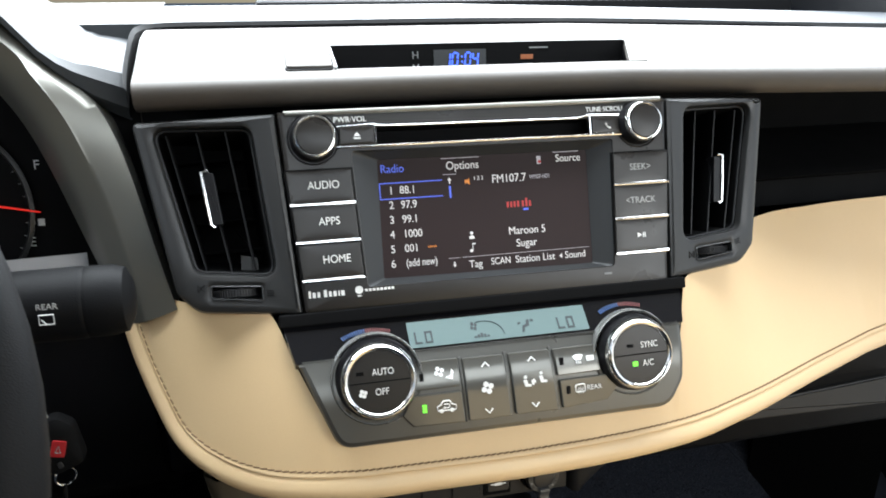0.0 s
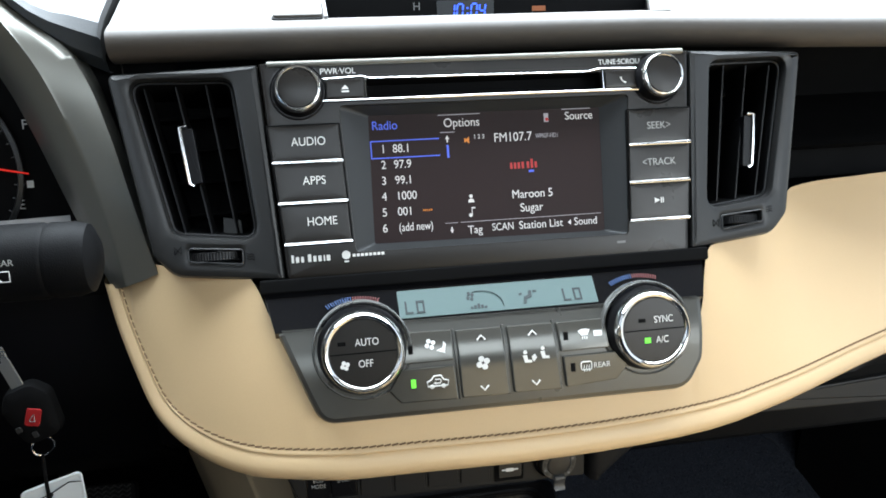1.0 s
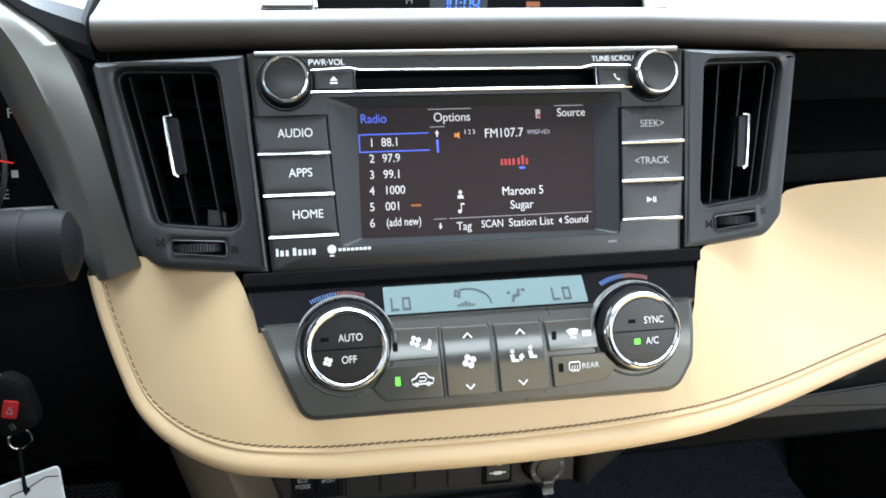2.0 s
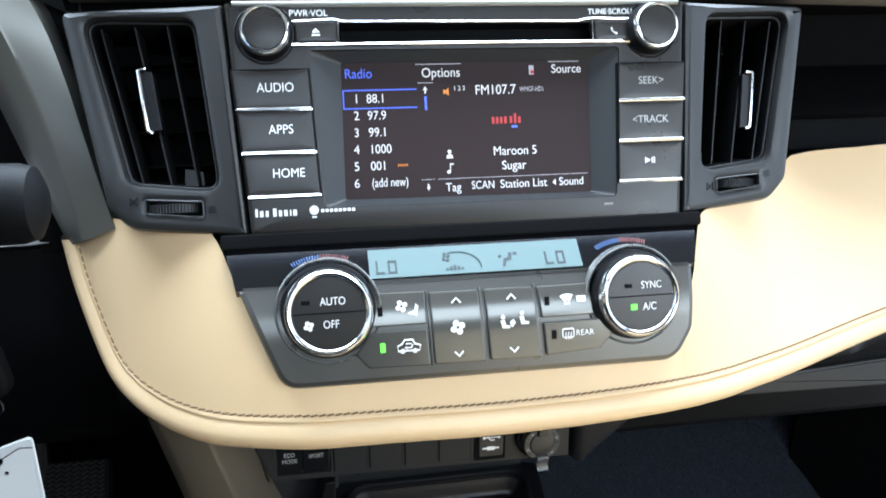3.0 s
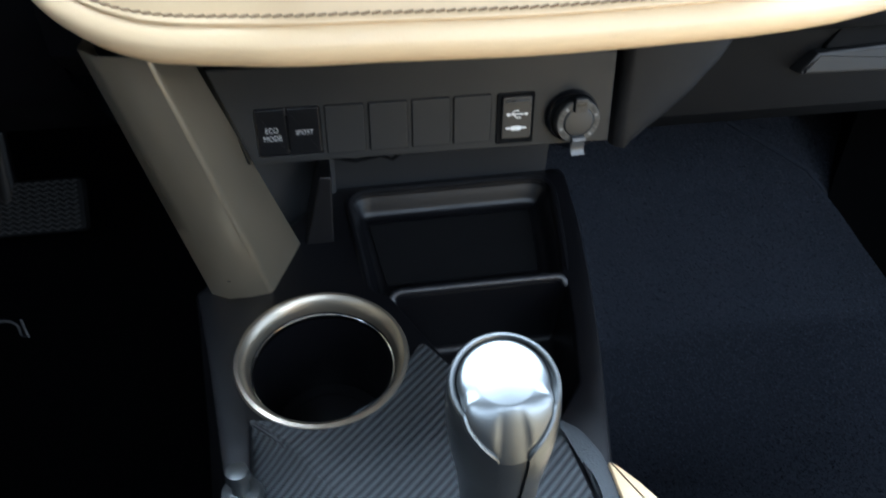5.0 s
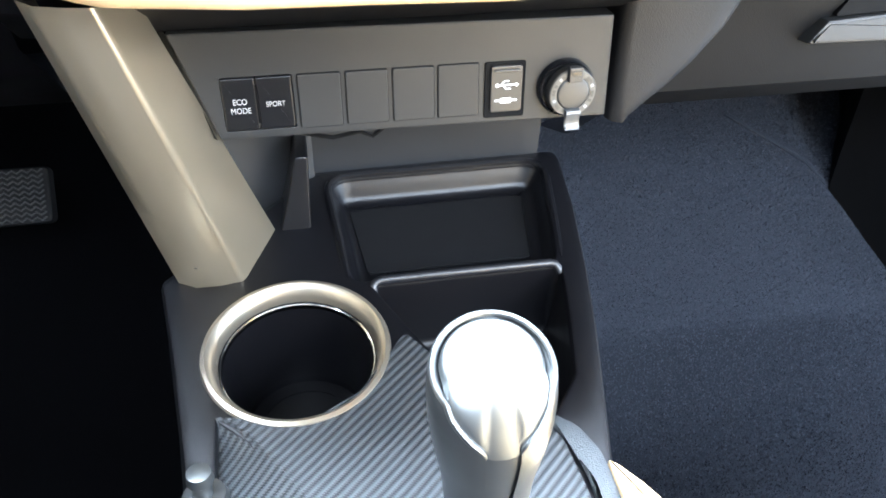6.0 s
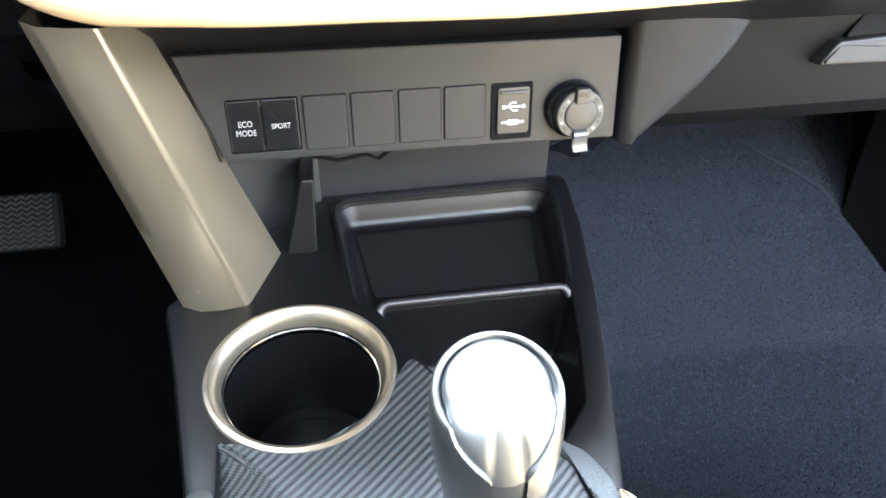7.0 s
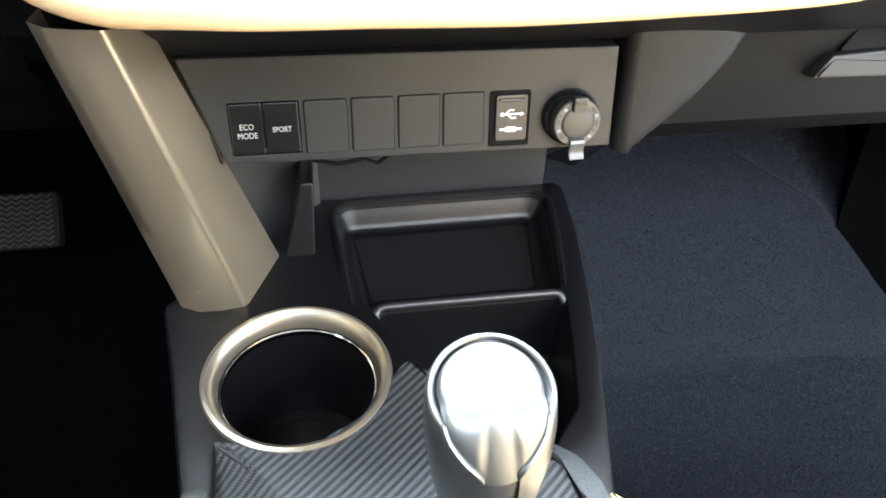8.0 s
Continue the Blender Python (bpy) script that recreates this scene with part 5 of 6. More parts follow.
def switch_panel():
    panel = thing("switch_panel", "grey plastic switch panel with mode switches and blanks", "switch panel")
    outline = rounded([(-0.1175, -0.0250), (0.0905, -0.0270), (0.0895, 0.0295), (-0.1360, 0.0322)], [0.002, 0.001, 0.001, 0.001])
    holes = [rounded(box2(-0.1145, -0.0205, -0.0785, 0.0085), 0.0015)]
    xs = (-0.0765, -0.0523, -0.0281, -0.0043)
    part("plate", plate(outline, PANEL, 0.012, 0.0012, holes, 0.0004, wall=0.003), GREY, panel)
    for k, (x0, x1, words) in enumerate(((-0.1140, -0.0972, ("ECO", "MODE")), (-0.0968, -0.0790, ("SPORT",)))):
        s = part("mode_switch", solid(rounded(box2(x0, -0.0200, x1, 0.0080), 0.0010), PANEL @ Matrix.Translation((0, 0, 0.0004)), 0.004, 0.0008), BLACK, panel, "black mode switch", angle=15)
        for j, wd in enumerate(words):
            lettering(wd, 0.0044 if len(words) == 2 else 0.0040, PANEL, PRINT_SOFT, s, (x0 + x1) / 2, -0.0045 - 0.0048 * j if len(words) == 2 else -0.0065, 0.0008, "CENTER", wide=0.82)
    bar(-0.0974, -0.0165, -0.0966, 0.0045, PANEL, DEEP, panel, "indicator", 0.0008)
    for x in xs:
        part("blank_gap", solid(rounded(box2(x, -0.0212, x + 0.0224, 0.0086), 0.0016), PANEL @ Matrix.Translation((0, 0, 0.0003)), 0.001, 0.0002), DEEP, panel)
        part("blank_cover", solid(rounded(box2(x + 0.0004, -0.0208, x + 0.0220, 0.0082), 0.0014), PANEL @ Matrix.Translation((0, 0, 0.0012)), 0.002, 0.0007), GREY, panel)
    # usb and audio socket with its flap
    u = part("usb_socket", solid(rounded(box2(0.0210, -0.0232, 0.0432, 0.0082), 0.0016), PANEL @ Matrix.Translation((0, 0, 0.0010)), 0.003, 0.0005), DEEP, panel)
    part("flap", solid(rounded(box2(0.0238, -0.0195, 0.0412, 0.0064), 0.002), PANEL @ Matrix.Translation((0, 0, 0.0026)), 0.002, 0.0009), COLUMN_DARK, u)
    part("flap_lip", block((0.0255, 0.0030, 0.0), (0.0398, 0.0046, 0.0038), PANEL, 0.0006), COLUMN_DARK, u)
    mu = PANEL @ Matrix.Translation((0, 0, 0.0028))
    part("usb_mark", tube([mu @ Vector(p) for p in ((0.0272, -0.0040, 0), (0.0380, -0.0040, 0))], 0.0005, 5), PRINT, u)
    part("usb_mark", tube([mu @ Vector(p) for p in ((0.0292, -0.0040, 0), (0.0312, -0.0018, 0), (0.0338, -0.0018, 0))], 0.0004, 5), PRINT, u)
    part("usb_mark", tube([mu @ Vector(p) for p in ((0.0302, -0.0040, 0), (0.0322, -0.0062, 0), (0.0348, -0.0062, 0))], 0.0004, 5), PRINT, u)
    shape(circle(0.0274, -0.0040, 0.0011, 12), mu, PRINT, u, "usb_mark")
    shape([(0.0375, -0.0052), (0.0392, -0.0040), (0.0375, -0.0028)], mu, PRINT, u, "usb_mark")
    shape(rounded(box2(0.0292, -0.0140, 0.0352, -0.0112), 0.0008, 3), mu, PRINT, u, "plug_mark")
    part("plug_mark", tube([mu @ Vector((0.0262, -0.0126, 0)), mu @ Vector((0.0382, -0.0126, 0))], 0.0006, 5), PRINT, u)
    # power socket: dark collar, pale lettered ring, domed middle, hinge and pull tab
    mp = PANEL @ Matrix.Translation((0.0655, -0.0078, 0))
    sock = part("power_socket", lathe([(0.0158, -0.001), (0.0158, 0.002), (0.0154, 0.0040), (0.0146, 0.0052), (0.0138, 0.0046)], mp, 40), GLOSS, panel, "round power socket with a tabbed cap")
    mcap = mp @ Matrix.Translation((0.0012, -0.0008, 0)) @ Matrix.Rotation(radians(4), 4, "Y")
    part("cap", lathe([(0.0137, 0.0040), (0.0137, 0.0076), (0.0131, 0.0088), (0.0124, 0.0091), (0.0092, 0.0091), (0.0089, 0.0095), (0.0080, 0.0102), (0.0, 0.0106)], mcap, 40), COLUMN_DARK, sock)
    part("print_ring", lathe([(0.0128, 0.0090), (0.0127, 0.00935), (0.0094, 0.00935), (0.0093, 0.0090)], mcap, 40), CAP_RING, sock, "paler lettered ring")
    hinge = part("hinge_tab", solid(rounded([(-0.0040, 0.0068), (0.0040, 0.0068), (0.0038, 0.0150), (-0.0038, 0.0150)], 0.0010), mcap @ Matrix.Translation((0, 0, 0.0122)), 0.003, 0.0008), COLUMN_DARK, sock)
    part("slot", solid(rounded(box2(-0.0026, 0.0108, 0.0026, 0.0130), 0.0006), mcap @ Matrix.Translation((0, 0, 0.0125)), 0.001, 0.0002), GLOSS, hinge)
    part("pull_tab", sheet([[mcap @ Vector((x, y, w)) for y, w in ((-0.0085, 0.0100), (-0.0090, 0.0122), (-0.0105, 0.0128), (-0.0150, 0.0112), (-0.0170, 0.0116), (-0.0195, 0.0132), (-0.0200, 0.0120), (-0.0192, 0.0100), (-0.0120, 0.0092))] for x in (-0.0040, -0.0037, 0.0037, 0.0040)]), PULL, sock, "pale curved pull tab")
    for k in range(24):
        turn = 15 * k + (4 if k % 3 else -2)
        if 60 < turn % 360 < 120 or 235 < turn % 360 < 305:
            continue
        bar(-0.0008, 0.0101, 0.0008, 0.0119, mcap @ Matrix.Rotation(radians(turn - 90), 4, "Z"), PRINT_DIM if k % 4 == 1 else COLUMN_DARK, sock, "word_bar", 0.0097)
    part("side_return", sheet([[PANEL @ Vector((x + k * 0.0183, 0.0400 - k * 0.0650, w)) for x, w in ((-0.1380, -0.0006), (-0.1405, -0.004), (-0.152, -0.030), (-0.175, -0.050))] for k in (0.0, 0.5, 1.0)]), GREY, panel)
    # recess behind and below
    part("recess_back", sheet([[(x, y, z) for y, z in ((0.068, 0.376), (0.075, 0.373), (0.120, 0.360), (0.152, 0.335), (0.158, 0.285))] for x in np.linspace(-0.074, 0.083, 8)]), RECESS, panel)
    part("recess_side", sheet([[(x, y, z) for z in (0.40, 0.36, 0.32, 0.27)] for x, y in ((-0.072, 0.150), (-0.10, 0.138), (-0.13, 0.128), (-0.17, 0.12))]), RECESS, panel)
    part("wire", tube([(-0.078, 0.080, 0.368), (-0.06, 0.079, 0.364), (-0.045, 0.080, 0.366), (-0.038, 0.081, 0.362), (-0.028, 0.080, 0.370)], 0.0012, 6), DEEP, panel)


switch_panel()


# ---- console ----
def console_pillar():
    pillar = thing("console_pillar", "warm silver pillar from the dash down to the console", "console trim")
    rows = []
    for f in np.linspace(0, 1, 16):
        left = Vector((-0.178, 0.005, 0.470)).lerp(Vector((-0.1545, 0.062, 0.287)), f)
        ridge = Vector((-0.1485, -0.004, 0.468)).lerp(Vector((-0.1180, 0.057, 0.287)), f)
        right = Vector((-0.1410, 0.043, 0.457)).lerp(Vector((-0.0985, 0.101, 0.290)), f)
        a, b = ridge.lerp(left, 0.09), ridge.lerp(right, 0.12)
        bend = [(1 - q) ** 2 * a + 2 * q * (1 - q) * ridge + q * q * b for q in (0.0, 0.1, 0.2, 0.3, 0.4, 0.5, 0.6, 0.7, 0.8, 0.9, 1.0)]
        rows.append([left + Vector((0, 0.02, 0)), left, left.lerp(ridge, 0.3) + Vector((-0.0010, -0.0042, 0)), left.lerp(ridge, 0.62) + Vector((0, -0.0030, 0)), *bend, right, right + Vector((-0.01, 0.02, 0))])
    part("column", sheet(rows), SILVER, pillar, angle=55)


console_pillar()


def centre_console():
    con = thing("centre_console", "black plastic centre console with trays and cup holder", "centre console")
    top = local((0, 0, 0.2795), (1, 0, 0), (0, 0.9903, 0.1390))
    outline = rounded([(-0.142, -0.30), (0.030, -0.30), (0.0535, -0.097), (0.0605, -0.068), (0.0755, -0.002), (0.0845, 0.045), (0.0935, 0.102), (0.0985, 0.161), (-0.072, 0.158), (-0.120, 0.110), (-0.166, 0.066), (-0.157, 0.013), (-0.145, -0.070)], [0.01, 0.01, 0.02, 0.02, 0.02, 0.02, 0.02, 0.010, 0.008, 0.01, 0.006, 0.02, 0.02], 4)
    cup = circle(-0.0905, 0.003, 0.0455, 48)
    tray = rounded([(-0.056, 0.0492), (0.0665, 0.0497), (0.081, 0.1455), (-0.063, 0.1445)], [0.008, 0.008, 0.014, 0.014])
    pit = rounded([(-0.046, 0.0455), (-0.020, -0.008), (0.018, -0.060), (0.034, -0.058), (0.052, -0.036), (0.061, 0.005), (0.068, 0.0460)], [0.004, 0.01, 0.01, 0.006, 0.012, 0.01, 0.006])
    # the insert folds down towards the driver along this line
    fold = [(-0.1290, -0.0352), (-0.1155, -0.0470), (-0.0951, -0.0765), (-0.0700, -0.1130), (-0.0560, -0.1900)]
    facet_hole = [(-0.1305, -0.0375), (-0.1305, -0.1880), (-0.0590, -0.1880), (-0.0730, -0.1145), (-0.0982, -0.0785), (-0.1175, -0.0500)]
    part("top_plate", plate(outline, top, 0.04, 0.006, [cup, tray, pit, facet_hole], 0.0022, wall=0.006), BLACK, con)

    def well(name, pts, depth, shrink, mat, soft=0.004):
        bm = bmesh.new()
        rings = [[bm.verts.new(top @ Vector((x, y, w))) for x, y in inset(pts, d)] for d, w in ((-0.0002, -0.002), (0.0008, -0.004), (shrink * 0.45, -depth + soft * 1.6), (shrink * 0.62, -depth + soft * 0.95), (shrink * 0.85, -depth + soft * 0.45), (shrink + soft * 0.25, -depth + soft * 0.12), (shrink + soft, -depth))]
        for a, b in zip(rings, rings[1:]):
            ring_faces(bm, a, b)
        bm.faces.new(rings[-1])
        return part(name, bm, mat, con)

    w = well("tray", tray, 0.016, 0.007, BLACK, soft=0.005)
    part("tray_mat", solid(rounded([(-0.046, 0.069), (0.057, 0.070), (0.066, 0.131), (-0.052, 0.129)], 0.004), top @ Matrix.Translation((0, 0, -0.0148)), 0.002, 0.0006), RUBBER, w, "black rubber mat")
    well("pit", pit, 0.055, 0.006, BLACK)
    part("tray_rim", tube([top @ Vector((x, y, 0.0005 if y > 0.06 else -0.0024)) for x, y in ((0.0700, 0.0520), (0.0765, 0.0950), *[p for p in inset(tray, -0.003) if p[1] > 0.12], (-0.0620, 0.0950), (-0.0590, 0.0520))], 0.0026, 8), BLACK, con)
    ridge = smooth_path([(-0.0452, 0.0400, -0.0055), (-0.0450, 0.0440, -0.0018), (-0.0415, 0.0466, 0.0006), (-0.0300, 0.0470, 0.0009), (0.0100, 0.0470, 0.0009), (0.0560, 0.0468, 0.0008), (0.0640, 0.0462, 0.0004), (0.0672, 0.0425, -0.0040)], 40)
    part("divider_ridge", tube([top @ Vector(p) for p in ridge], 0.0025, 12), EDGE, con, "smooth ridge between tray and pit, paler for its highlight")
    fin = local((0, 0.063, 0), (1, 0, 0), (0, 0.12, 1))
    part("side_fin", solid(rounded([(-0.1000, 0.278), (-0.0768, 0.278), (-0.0770, 0.296), (-0.0750, 0.3425), (-0.0830, 0.3425), (-0.0890, 0.318), (-0.0955, 0.296)], [0.001, 0.001, 0.001, 0.0025, 0.0025, 0.004, 0.003]), fin, 0.055, 0.0016), BLACK, con)
    # sides down to the carpet
    rows = []
    for k, (x, y) in enumerate(outline + outline[:1]):
        p = top @ Vector((x, y, -0.012))
        s = 1 if x > -0.04 else -1
        rows.append([p, (p.x + s * 0.012, p.y, 0.16), (p.x + s * 0.035, p.y + 0.01, -0.01)])
    part("sides", sheet(rows), BLACK, con, angle=60)
    # patterned insert round the shifter
    insert = rounded([*fold, (0.036, -0.19), (0.0385, -0.105), (0.034, -0.068), (0.014, -0.064), (-0.020, -0.012), (-0.032, 0.006), (-0.060, -0.030), (-0.090, -0.046)], [0.001, 0.003, 0.006, 0.006, 0.002, 0.01, 0.01, 0.01, 0.01, 0.004, 0.004, 0.01, 0.01], 4)
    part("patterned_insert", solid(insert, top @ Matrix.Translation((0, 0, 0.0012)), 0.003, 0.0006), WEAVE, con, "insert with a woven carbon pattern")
    drop = lambda x, y, f: top @ Vector((x + (-0.1315 - x) * f, y, 0.0010 - 0.010 * f * min(1.0, (x + 0.1315) / 0.02)))
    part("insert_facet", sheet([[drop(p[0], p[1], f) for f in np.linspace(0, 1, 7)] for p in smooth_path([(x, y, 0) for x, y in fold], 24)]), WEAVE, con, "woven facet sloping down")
    part("leather_rim", solid(rounded([(0.030, -0.064), (0.0365, -0.075), (0.0400, -0.092), (0.0405, -0.115), (0.036, -0.20), (0.052, -0.20), (0.0532, -0.110), (0.0505, -0.083), (0.0435, -0.067), (0.031, -0.057)], [0.002, 0.02, 0.02, 0.02, 0.003, 0.003, 0.03, 0.02, 0.02, 0.002], 5), top @ Matrix.Translation((0, 0, 0.0035)), 0.006, 0.003, crown=0.001), RIM_LEATHER, con, "grained leather rim")
    k = local(top @ Vector((-0.1345, -0.079, 0)), (1, 0, 0), (0, 1, 0))
    part("small_knob", lathe([(0.011, 0.0), (0.0095, 0.004), (0.0045, 0.005), (0.0045, 0.012), (0.0062, 0.014), (0.0055, 0.019), (0, 0.020)], k, 24), GRIP, con, "small satin metal knob")
    # cup holder
    holder = thing("cup_holder", "deep black cup holder with a silver ring", "cup holder")
    mc = top @ Matrix.Translation((-0.0905, 0.003, 0))
    part("ring", lathe([(0.0420, -0.010), (0.0424, -0.004), (0.0448, 0.0006), (0.0475, 0.0024), (0.0496, 0.0018), (0.0505, -0.0005), (0.0500, -0.003)], mc, 72), CUP, holder, "warm silver ring")
    part("inner_ring", lathe([(0.0405, -0.012), (0.0408, -0.0095), (0.0418, -0.0088), (0.0426, -0.0094)], mc, 72), CHROME, holder)
    part("cup", lathe([(0.0418, -0.008), (0.0408, -0.012), (0.0375, -0.070), (0.0360, -0.074), (0.0, -0.075)], mc, 64), BLACK, holder)
    part("cup_floor_ring", lathe([(0.030, -0.0748), (0.0295, -0.0735), (0.028, -0.0735), (0.0275, -0.0748)], mc, 48), BLACK, holder)


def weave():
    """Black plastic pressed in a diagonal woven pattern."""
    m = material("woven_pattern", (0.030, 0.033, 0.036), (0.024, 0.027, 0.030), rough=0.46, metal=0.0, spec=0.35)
    nodes, links = m.node_tree.nodes, m.node_tree.links
    b = nodes["Principled BSDF"]
    where = nodes.new("ShaderNodeTexCoord")
    turn = nodes.new("ShaderNodeMapping")
    turn.inputs["Rotation"].default_value = (0, 0, radians(-42))
    links.new(where.outputs["Object"], turn.inputs["Vector"])
    bands = nodes.new("ShaderNodeTexWave")
    bands.wave_type, bands.bands_direction, bands.wave_profile = "BANDS", "Y", "SIN"
    bands.inputs["Scale"].default_value = 80
    checks = nodes.new("ShaderNodeTexWave")
    checks.wave_type, checks.bands_direction, checks.wave_profile = "BANDS", "X", "SAW"
    checks.inputs["Scale"].default_value = 250
    links.new(turn.outputs["Vector"], checks.inputs["Vector"])
    # the cross threads shift each stripe to and fro
    saw, shift, added = nodes.new("ShaderNodeMath"), nodes.new("ShaderNodeCombineXYZ"), nodes.new("ShaderNodeVectorMath")
    saw.operation = "MULTIPLY"
    saw.inputs[1].default_value = 0.0013
    links.new(checks.outputs["Fac"], saw.inputs[0])
    links.new(saw.outputs[0], shift.inputs["Y"])
    links.new(turn.outputs["Vector"], added.inputs[0])
    links.new(shift.outputs[0], added.inputs[1])
    links.new(added.outputs[0], bands.inputs["Vector"])
    both = nodes.new("ShaderNodeMath")
    both.operation = "MULTIPLY_ADD"
    both.inputs[1].default_value = 0.5
    links.new(checks.outputs["Fac"], both.inputs[0])
    links.new(bands.outputs["Fac"], both.inputs[2])
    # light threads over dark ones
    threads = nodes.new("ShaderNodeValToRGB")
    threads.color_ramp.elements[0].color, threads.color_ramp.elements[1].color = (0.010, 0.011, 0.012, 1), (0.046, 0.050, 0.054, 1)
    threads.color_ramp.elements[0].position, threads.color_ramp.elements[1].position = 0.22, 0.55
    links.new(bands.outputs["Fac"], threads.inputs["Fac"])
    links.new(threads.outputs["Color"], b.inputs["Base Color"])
    relief = nodes.new("ShaderNodeBump")
    relief.inputs["Strength"].default_value, relief.inputs["Distance"].default_value = 0.8, 0.0005
    links.new(both.outputs[0], relief.inputs["Height"])
    links.new(relief.outputs["Normal"], b.inputs["Normal"])
    return m


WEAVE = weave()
centre_console()


def gear_shifter():
    gear = thing("gear_shifter", "satin silver gear shift knob with a bright domed cap", "gear shifter")
    # the top face leans towards the seats, the body stands upright
    c0, v0 = Vector((-0.0220, -0.1425, 0.3945)), Vector((0, 0.90, 0.44)).normalized()
    m = local(c0, (1, 0, 0), v0)
    size = [(0, 0.0202), (0.03, 0.0212), (0.10, 0.0216), (0.22, 0.0211), (0.34, 0.0193), (0.50, 0.0166), (0.7, 0.0150), (1.0, 0.0142)]

    def skin(f, a, lift=0.0):
        r, f = float(along(size, f) + lift), float(f)
        v = v0.lerp(Vector((0, 1, 0)), min(1, f / 0.55)).normalized()
        return c0 + Vector((0, 0, -0.0025 - 0.095 * f)) + r * float(math.cos(a)) * Vector((1, 0, 0)) + r * 0.97 * float(math.sin(a)) * v

    # half width in degrees of the opening in the shell, which runs to a neck at the front
    wide = [(0.0, 58), (0.02, 52), (0.05, 42), (0.08, 32), (0.11, 22), (0.13, 17.5), (0.15, 16), (0.3, 16), (1.0, 19)]
    fs = (0.0, 0.012, 0.03, 0.05, 0.07, 0.09, 0.11, 0.12, 0.13, 0.14, 0.15, 0.20, 0.30, 0.38, 0.50, 0.65, 0.80, 1.0)

    def turn(f):
        half = radians(along(wide, f))
        return np.linspace(half - math.pi / 2, 1.5 * math.pi - half, 61).tolist()

    rows = [[m @ Vector((r * math.cos(a), r * 0.965 * math.sin(a), w)) for a in turn(0.0)] for r, w in ((0.0170, -0.0050), (0.0186, -0.0040))] + [[skin(f, a) for a in turn(f)] for f in fs]
    part("grip", sheet(rows), GRIP, gear, "satin silver side")
    # domed cap that flows down at the front into the neck
    crown = local(c0, (1, 0, 0), (0, 0.945, 0.33))
    neck = [(d, f) for f, d in reversed(wide[:7])]
    cap = []
    for k in range(96):
        a = 2 * math.pi * k / 96 - math.pi / 2
        d = math.degrees(abs(a + math.pi / 2 if a < math.pi / 2 else a - 1.5 * math.pi))
        c, n = math.cos(a), math.sin(a)
        rim = m @ Vector((0.0172 * c, 0.0166 * n, -0.0036))
        drop = m.to_3x3() @ Vector((0.0006 * c, 0.0006 * n, -0.0030))
        if d < 76:
            g = min(1.0, (76 - d) / 18)
            f = along(neck, min(d, 58.0)) + 0.02 * max(0.0, 1 - (d / 22) ** 2)
            low = skin(f, a, -0.0010)
            rim, drop = rim.lerp(low, g), drop.lerp(Vector((0, -0.0006, -0.0060)), g)
        start, push = crown @ Vector((0.0105 * c, 0.0102 * n, 0.0004)), crown @ Vector((0.0145 * c, 0.0141 * n, -0.0004))
        cap.append([(1 - q) ** 3 * start + 3 * q * (1 - q) ** 2 * push + 3 * q * q * (1 - q) * (rim - drop) + q ** 3 * rim for q in np.linspace(0, 1, 15).tolist()])
    bm = sheet([list(ring) for ring in zip(*cap)], closed=True)
    tip = bm.verts.new(crown @ Vector((0, 0, 0.0009)))
    bm.verts.ensure_lookup_table()
    for k in range(96):
        bm.faces.new((bm.verts[k], bm.verts[(k + 1) % 96], tip))
    part("top_cap", bm, CAP, gear, "bright satin cap", angle=80)
    rows = []
    for f in fs[fs.index(0.15):]:
        half = radians(along(wide, f) + 3)
        rows.append([skin(f, -math.pi / 2 + half * q, -0.0013) for q in np.linspace(-1, 1, 13).tolist()])
    part("front_inlay", sheet(rows), GRIP, gear, "satin inlay running down from the cap")
    # rounded bright rim of the shell round the cap
    side = [(f, radians(along(wide, f))) for f in (0.16, 0.15, 0.14, 0.13, 0.12, 0.11, 0.09, 0.07, 0.05, 0.03, 0.012)]
    line = [skin(f, -math.pi / 2 - h, -0.0006) for f, h in side] + [skin(0, a, -0.0006) for a in reversed(turn(0.0))] + [skin(f, h - math.pi / 2, -0.0006) for f, h in reversed(side)]
    fat = [min(0.0012, 0.0003 + 0.00022 * min(k, len(line) - 1 - k)) for k in range(len(line))]
    part("shell_rim", tube(line, fat, 8), GRIP, gear, "bright rounded rim")
    part("boot", lathe([(0.034, -0.125), (0.030, -0.118), (0.020, -0.104), (0.0150, -0.096), (0.0142, -0.090)], Matrix.Translation(c0), 32), VISOR, gear)


gear_shifter()


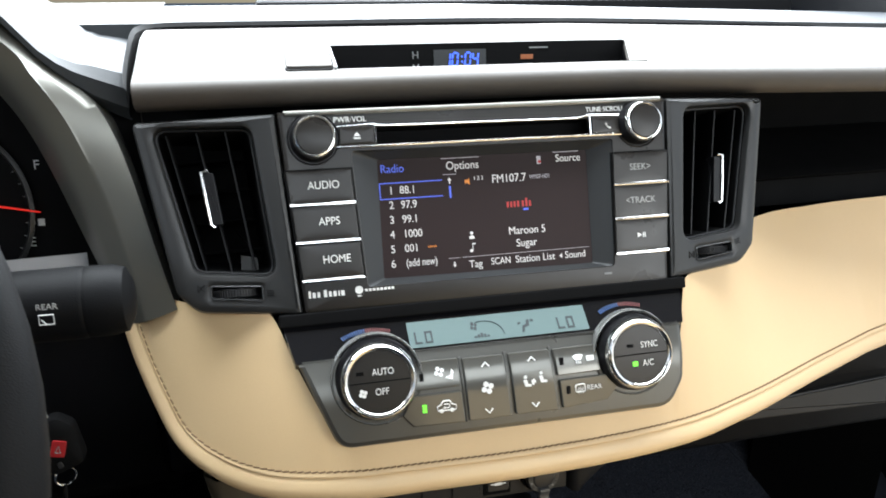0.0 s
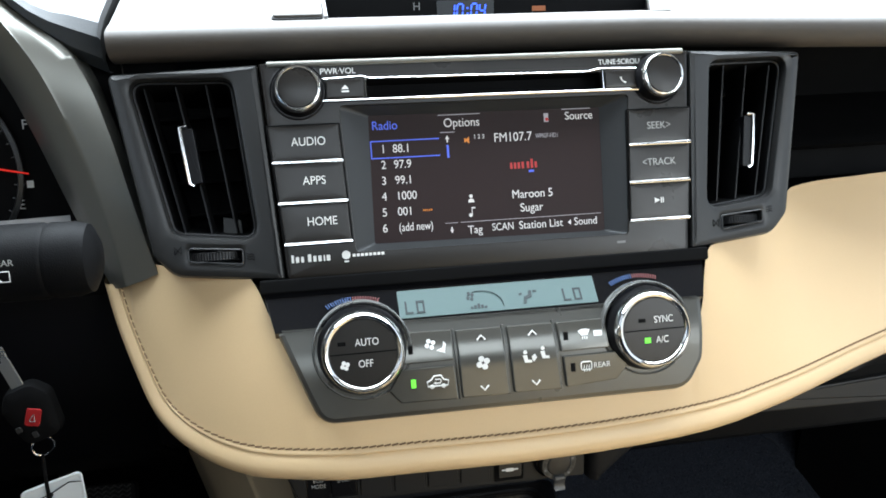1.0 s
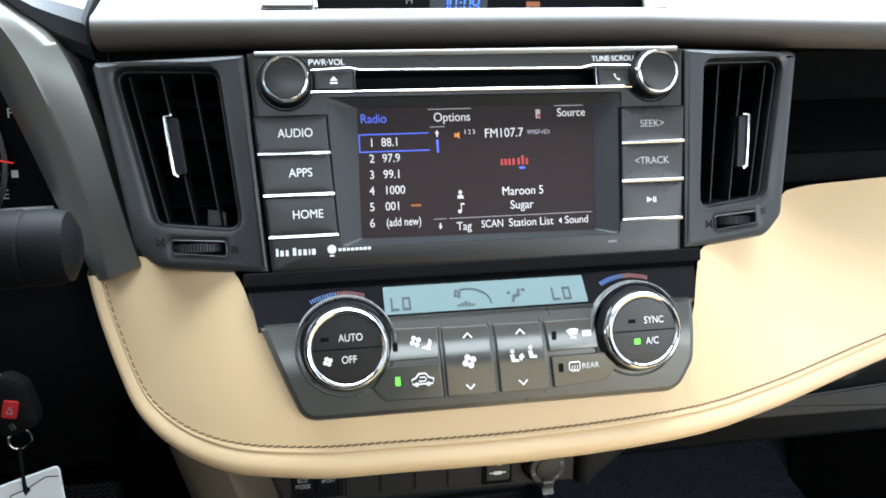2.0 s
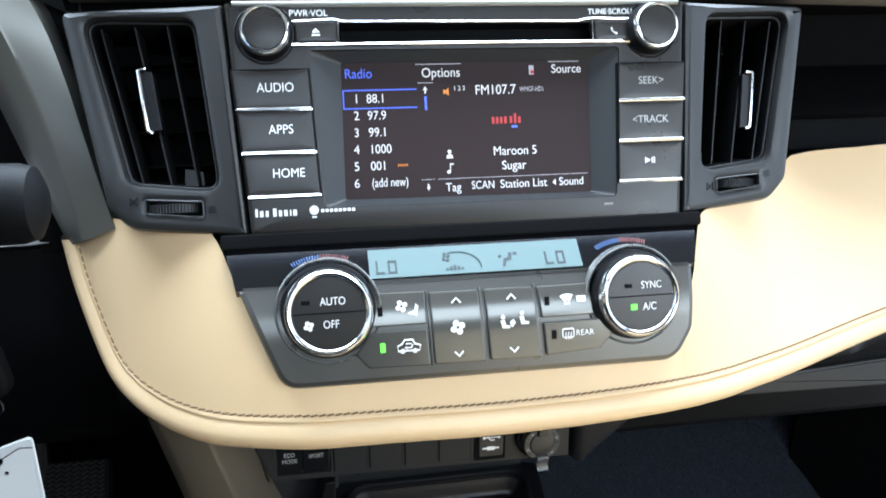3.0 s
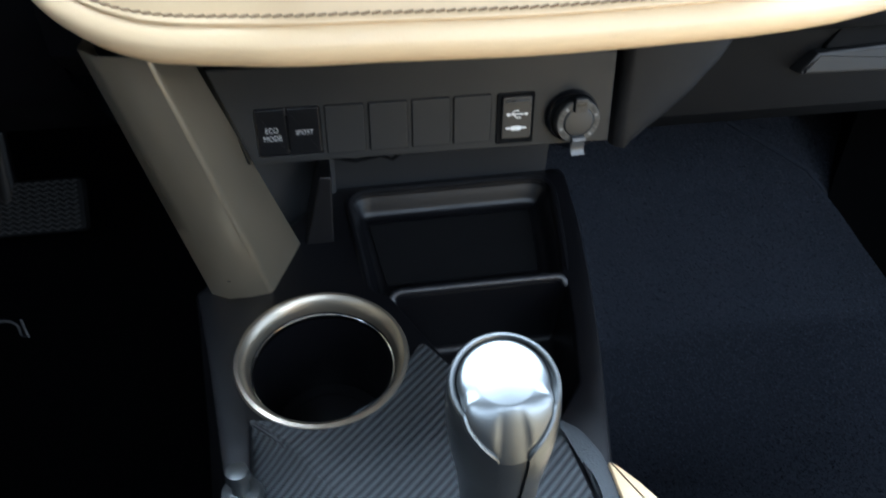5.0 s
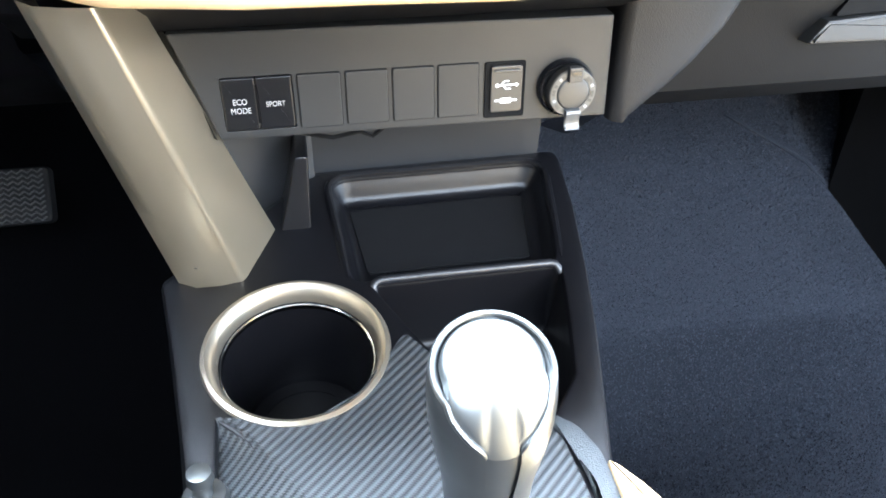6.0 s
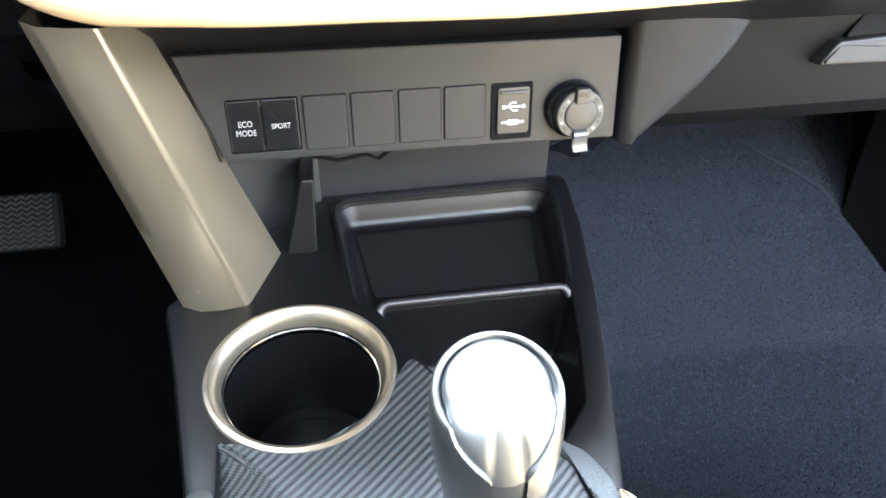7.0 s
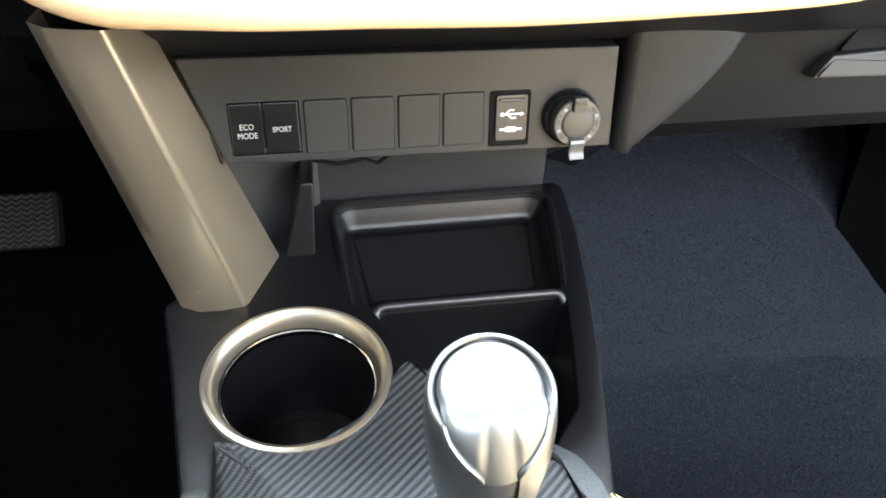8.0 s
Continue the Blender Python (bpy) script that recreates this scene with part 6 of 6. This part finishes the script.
# ---- passenger side ----
def passenger_seat():
    seat = thing("passenger_seat", "beige leather passenger seat lying back beside the console", "car seat")

    def cushion(name, m, width, length, height, bulge, mat):
        rows = []
        for f in np.linspace(0, 1, 15):
            lift = height * (1 - (2 * f - 1) ** 30 * 0.35)
            rows.append([m @ Vector((width * (u - 0.5), length * f, lift * (1 - abs(2 * u - 1) ** 24) ** 0.5 * (1 + bulge * abs(2 * u - 1) ** 3))) for u in (0.5 - 0.5 * math.cos(math.pi * k / 36) for k in range(37))])
        bm = sheet(rows)
        for row in (rows[0], rows[-1]):
            bm.faces.new([bm.verts.new(p) for p in row])
        return part(name, bm, mat, seat)

    cushion("seat_cushion", local((0.335, -0.62, 0.13), (1, 0, 0), (0, 1, 0.04)), 0.568, 0.525, 0.092, 0.40, LEATHER)
    cushion("backrest", local((0.335, -1.08, 0.72), (1, 0, 0), (0, 0.62, -0.78)), 0.50, 0.66, 0.10, 0.25, LEATHER)
    part("side_bolster", solid(rounded([(0.049, -0.55), (0.051, -0.0875), (0.056, -0.0930), (0.063, -0.104), (0.074, -0.126), (0.098, -0.185), (0.115, -0.250), (0.115, -0.55)], 0.005, 4), Matrix.Translation((0, 0, 0.271)), 0.12, 0.0015), LEATHER, seat)
    part("seat_base", block((0.10, -0.60, 0.0), (0.57, -0.16, 0.14), None, 0.01), BLACK, seat)


passenger_seat()


def passenger_side():
    box = thing("glovebox", "black glovebox with a grey pull handle", "glovebox")
    rows = []
    for x in np.linspace(0.13, 0.74, 24):
        rows.append([(x, 0.075, 0.470), (x, 0.082, 0.44), (x, 0.088, 0.40), (x, 0.094, 0.370), (x, 0.115, 0.352), (x, 0.20, 0.345), (x, 0.34, 0.35)])
    part("lid", sheet(rows), LID, box)
    m = local((0.0, 0.080, 0.0), (1, 0, 0), (0, 0.15, 1))
    lip = [(0.2130, 0.3960), (0.40, 0.3925), (0.40, 0.4195), (0.2245, 0.4092)]
    # no hollow here: the recess's shade is a flat near-black slab
    part("handle_recess", solid(rounded([(0.2290, 0.410), (0.40, 0.418), (0.40, 0.445), (0.2560, 0.445)], 0.002), m @ Matrix.Translation((0, 0, 0.060)), 0.02, 0.001), DEEP, box, "flat near-black slab for the shaded finger recess")
    part("handle", solid(rounded(lip, 0.0015), m @ Matrix.Translation((0, 0, 0.0635)), 0.02, 0.0025), GREY, box, "grey pull handle")
    side = thing("console_cheek", "dark grey curved cheek panel beside the switch panel", "dashboard panel")
    rows = []
    for f in np.linspace(0, 1, 18):
        z = 0.4500 - f * 0.081
        x1 = along([(0.3690, 0.1007), (0.3731, 0.1087), (0.3853, 0.127), (0.4005, 0.1444), (0.4172, 0.1576), (0.4351, 0.1668), (0.45, 0.174)], z)
        wide = x1 - 0.1
        rows.append([(0.0925, 0.085, z), (0.0930, 0.068, z), (0.0950, 0.0625, z), (0.100, 0.0600, z), (0.100 + wide * 0.35, 0.0600, z), (0.100 + wide * 0.7, 0.0630, z), (0.100 + wide * 0.88, 0.0665, z), (x1 - 0.001, 0.0720, z), (x1 + 0.001, 0.079, z), (x1 + 0.001, 0.095, z)])
    part("panel", sheet(rows), CHEEK, side, angle=70)
    part("lower_web", sheet([[(0.1, 0.075, 0.372), (0.108, 0.08, 0.362)], [(0.098, 0.13, 0.345), (0.12, 0.14, 0.335)], [(0.095, 0.20, 0.30), (0.12, 0.2, 0.29)]]), BLACK, side)


passenger_side()


def kick_panel():
    # painted near-zero black to hold the under-dash shade
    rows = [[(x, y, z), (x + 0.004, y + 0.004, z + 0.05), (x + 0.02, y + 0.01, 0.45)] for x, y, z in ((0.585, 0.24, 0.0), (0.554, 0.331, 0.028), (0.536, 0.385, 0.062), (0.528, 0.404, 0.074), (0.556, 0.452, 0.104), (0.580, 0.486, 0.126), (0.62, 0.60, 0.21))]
    tagged(part("wall_kick_panel", sheet(rows), DEEP), "kick panel closing the passenger footwell, under-dash shade in its black", "wall", kind="structure")
    tagged(part("carpet_seam", tube([(0.43, 0.502, 0.140), (0.446, 0.490, 0.132), (0.486, 0.460, 0.113), (0.514, 0.438, 0.099), (0.529, 0.411, 0.081)], 0.0032, 8), CARPET), "raised carpet seam at the toe board", "carpet", kind="structure")


kick_panel()


def brake_pedal():
    pedal = thing("brake_pedal", "black rubber brake pedal with a zigzag tread", "pedal")
    c = Vector((-0.347, 0.303, 0.217))
    m = local(c, (1, 0, 0), (0, 0.55, 0.83))
    pad = part("pad", solid(rounded(box2(-0.055, -0.024, 0.055, 0.024), 0.006), m, 0.012, 0.003), RUBBER, pedal)
    for k in range(10):
        y = -0.0200 + k * 0.0045
        part("tread", tube([m @ Vector((-0.050 + j * 0.0040, y + (0.0014 if j % 2 else -0.0014), 0.0002)) for j in range(26)], 0.0008, 5), GREY, pad)
    part("arm", tube([m @ Vector((-0.01, 0, -0.01)), c + Vector((-0.01, 0.05, 0.12)), c + Vector((-0.01, 0.08, 0.26))], 0.009, 10), BLACK, pedal)
    hook = thing("steel_clip", "small bent steel clip under the dash", "clip")
    hm = local((-0.2640, 0.031, 0.299), (1, 0, 0), (0, 0.3, 0.95)) @ Matrix.Scale(0.7, 4)
    part("bow", tube([hm @ Vector(p) for p in [(-0.011, -0.018, 0), (-0.0105, -0.008, 0)] + [(0.0105 * math.cos(a), 0.002 + 0.008 * math.sin(a), 0) for a in np.linspace(math.pi * 0.95, math.pi * 0.05, 9)] + [(0.011, -0.004, 0), (0.016, -0.006, 0), (0.013, 0.010, 0.0)]], 0.0008, 6), VANE, hook)


brake_pedal()
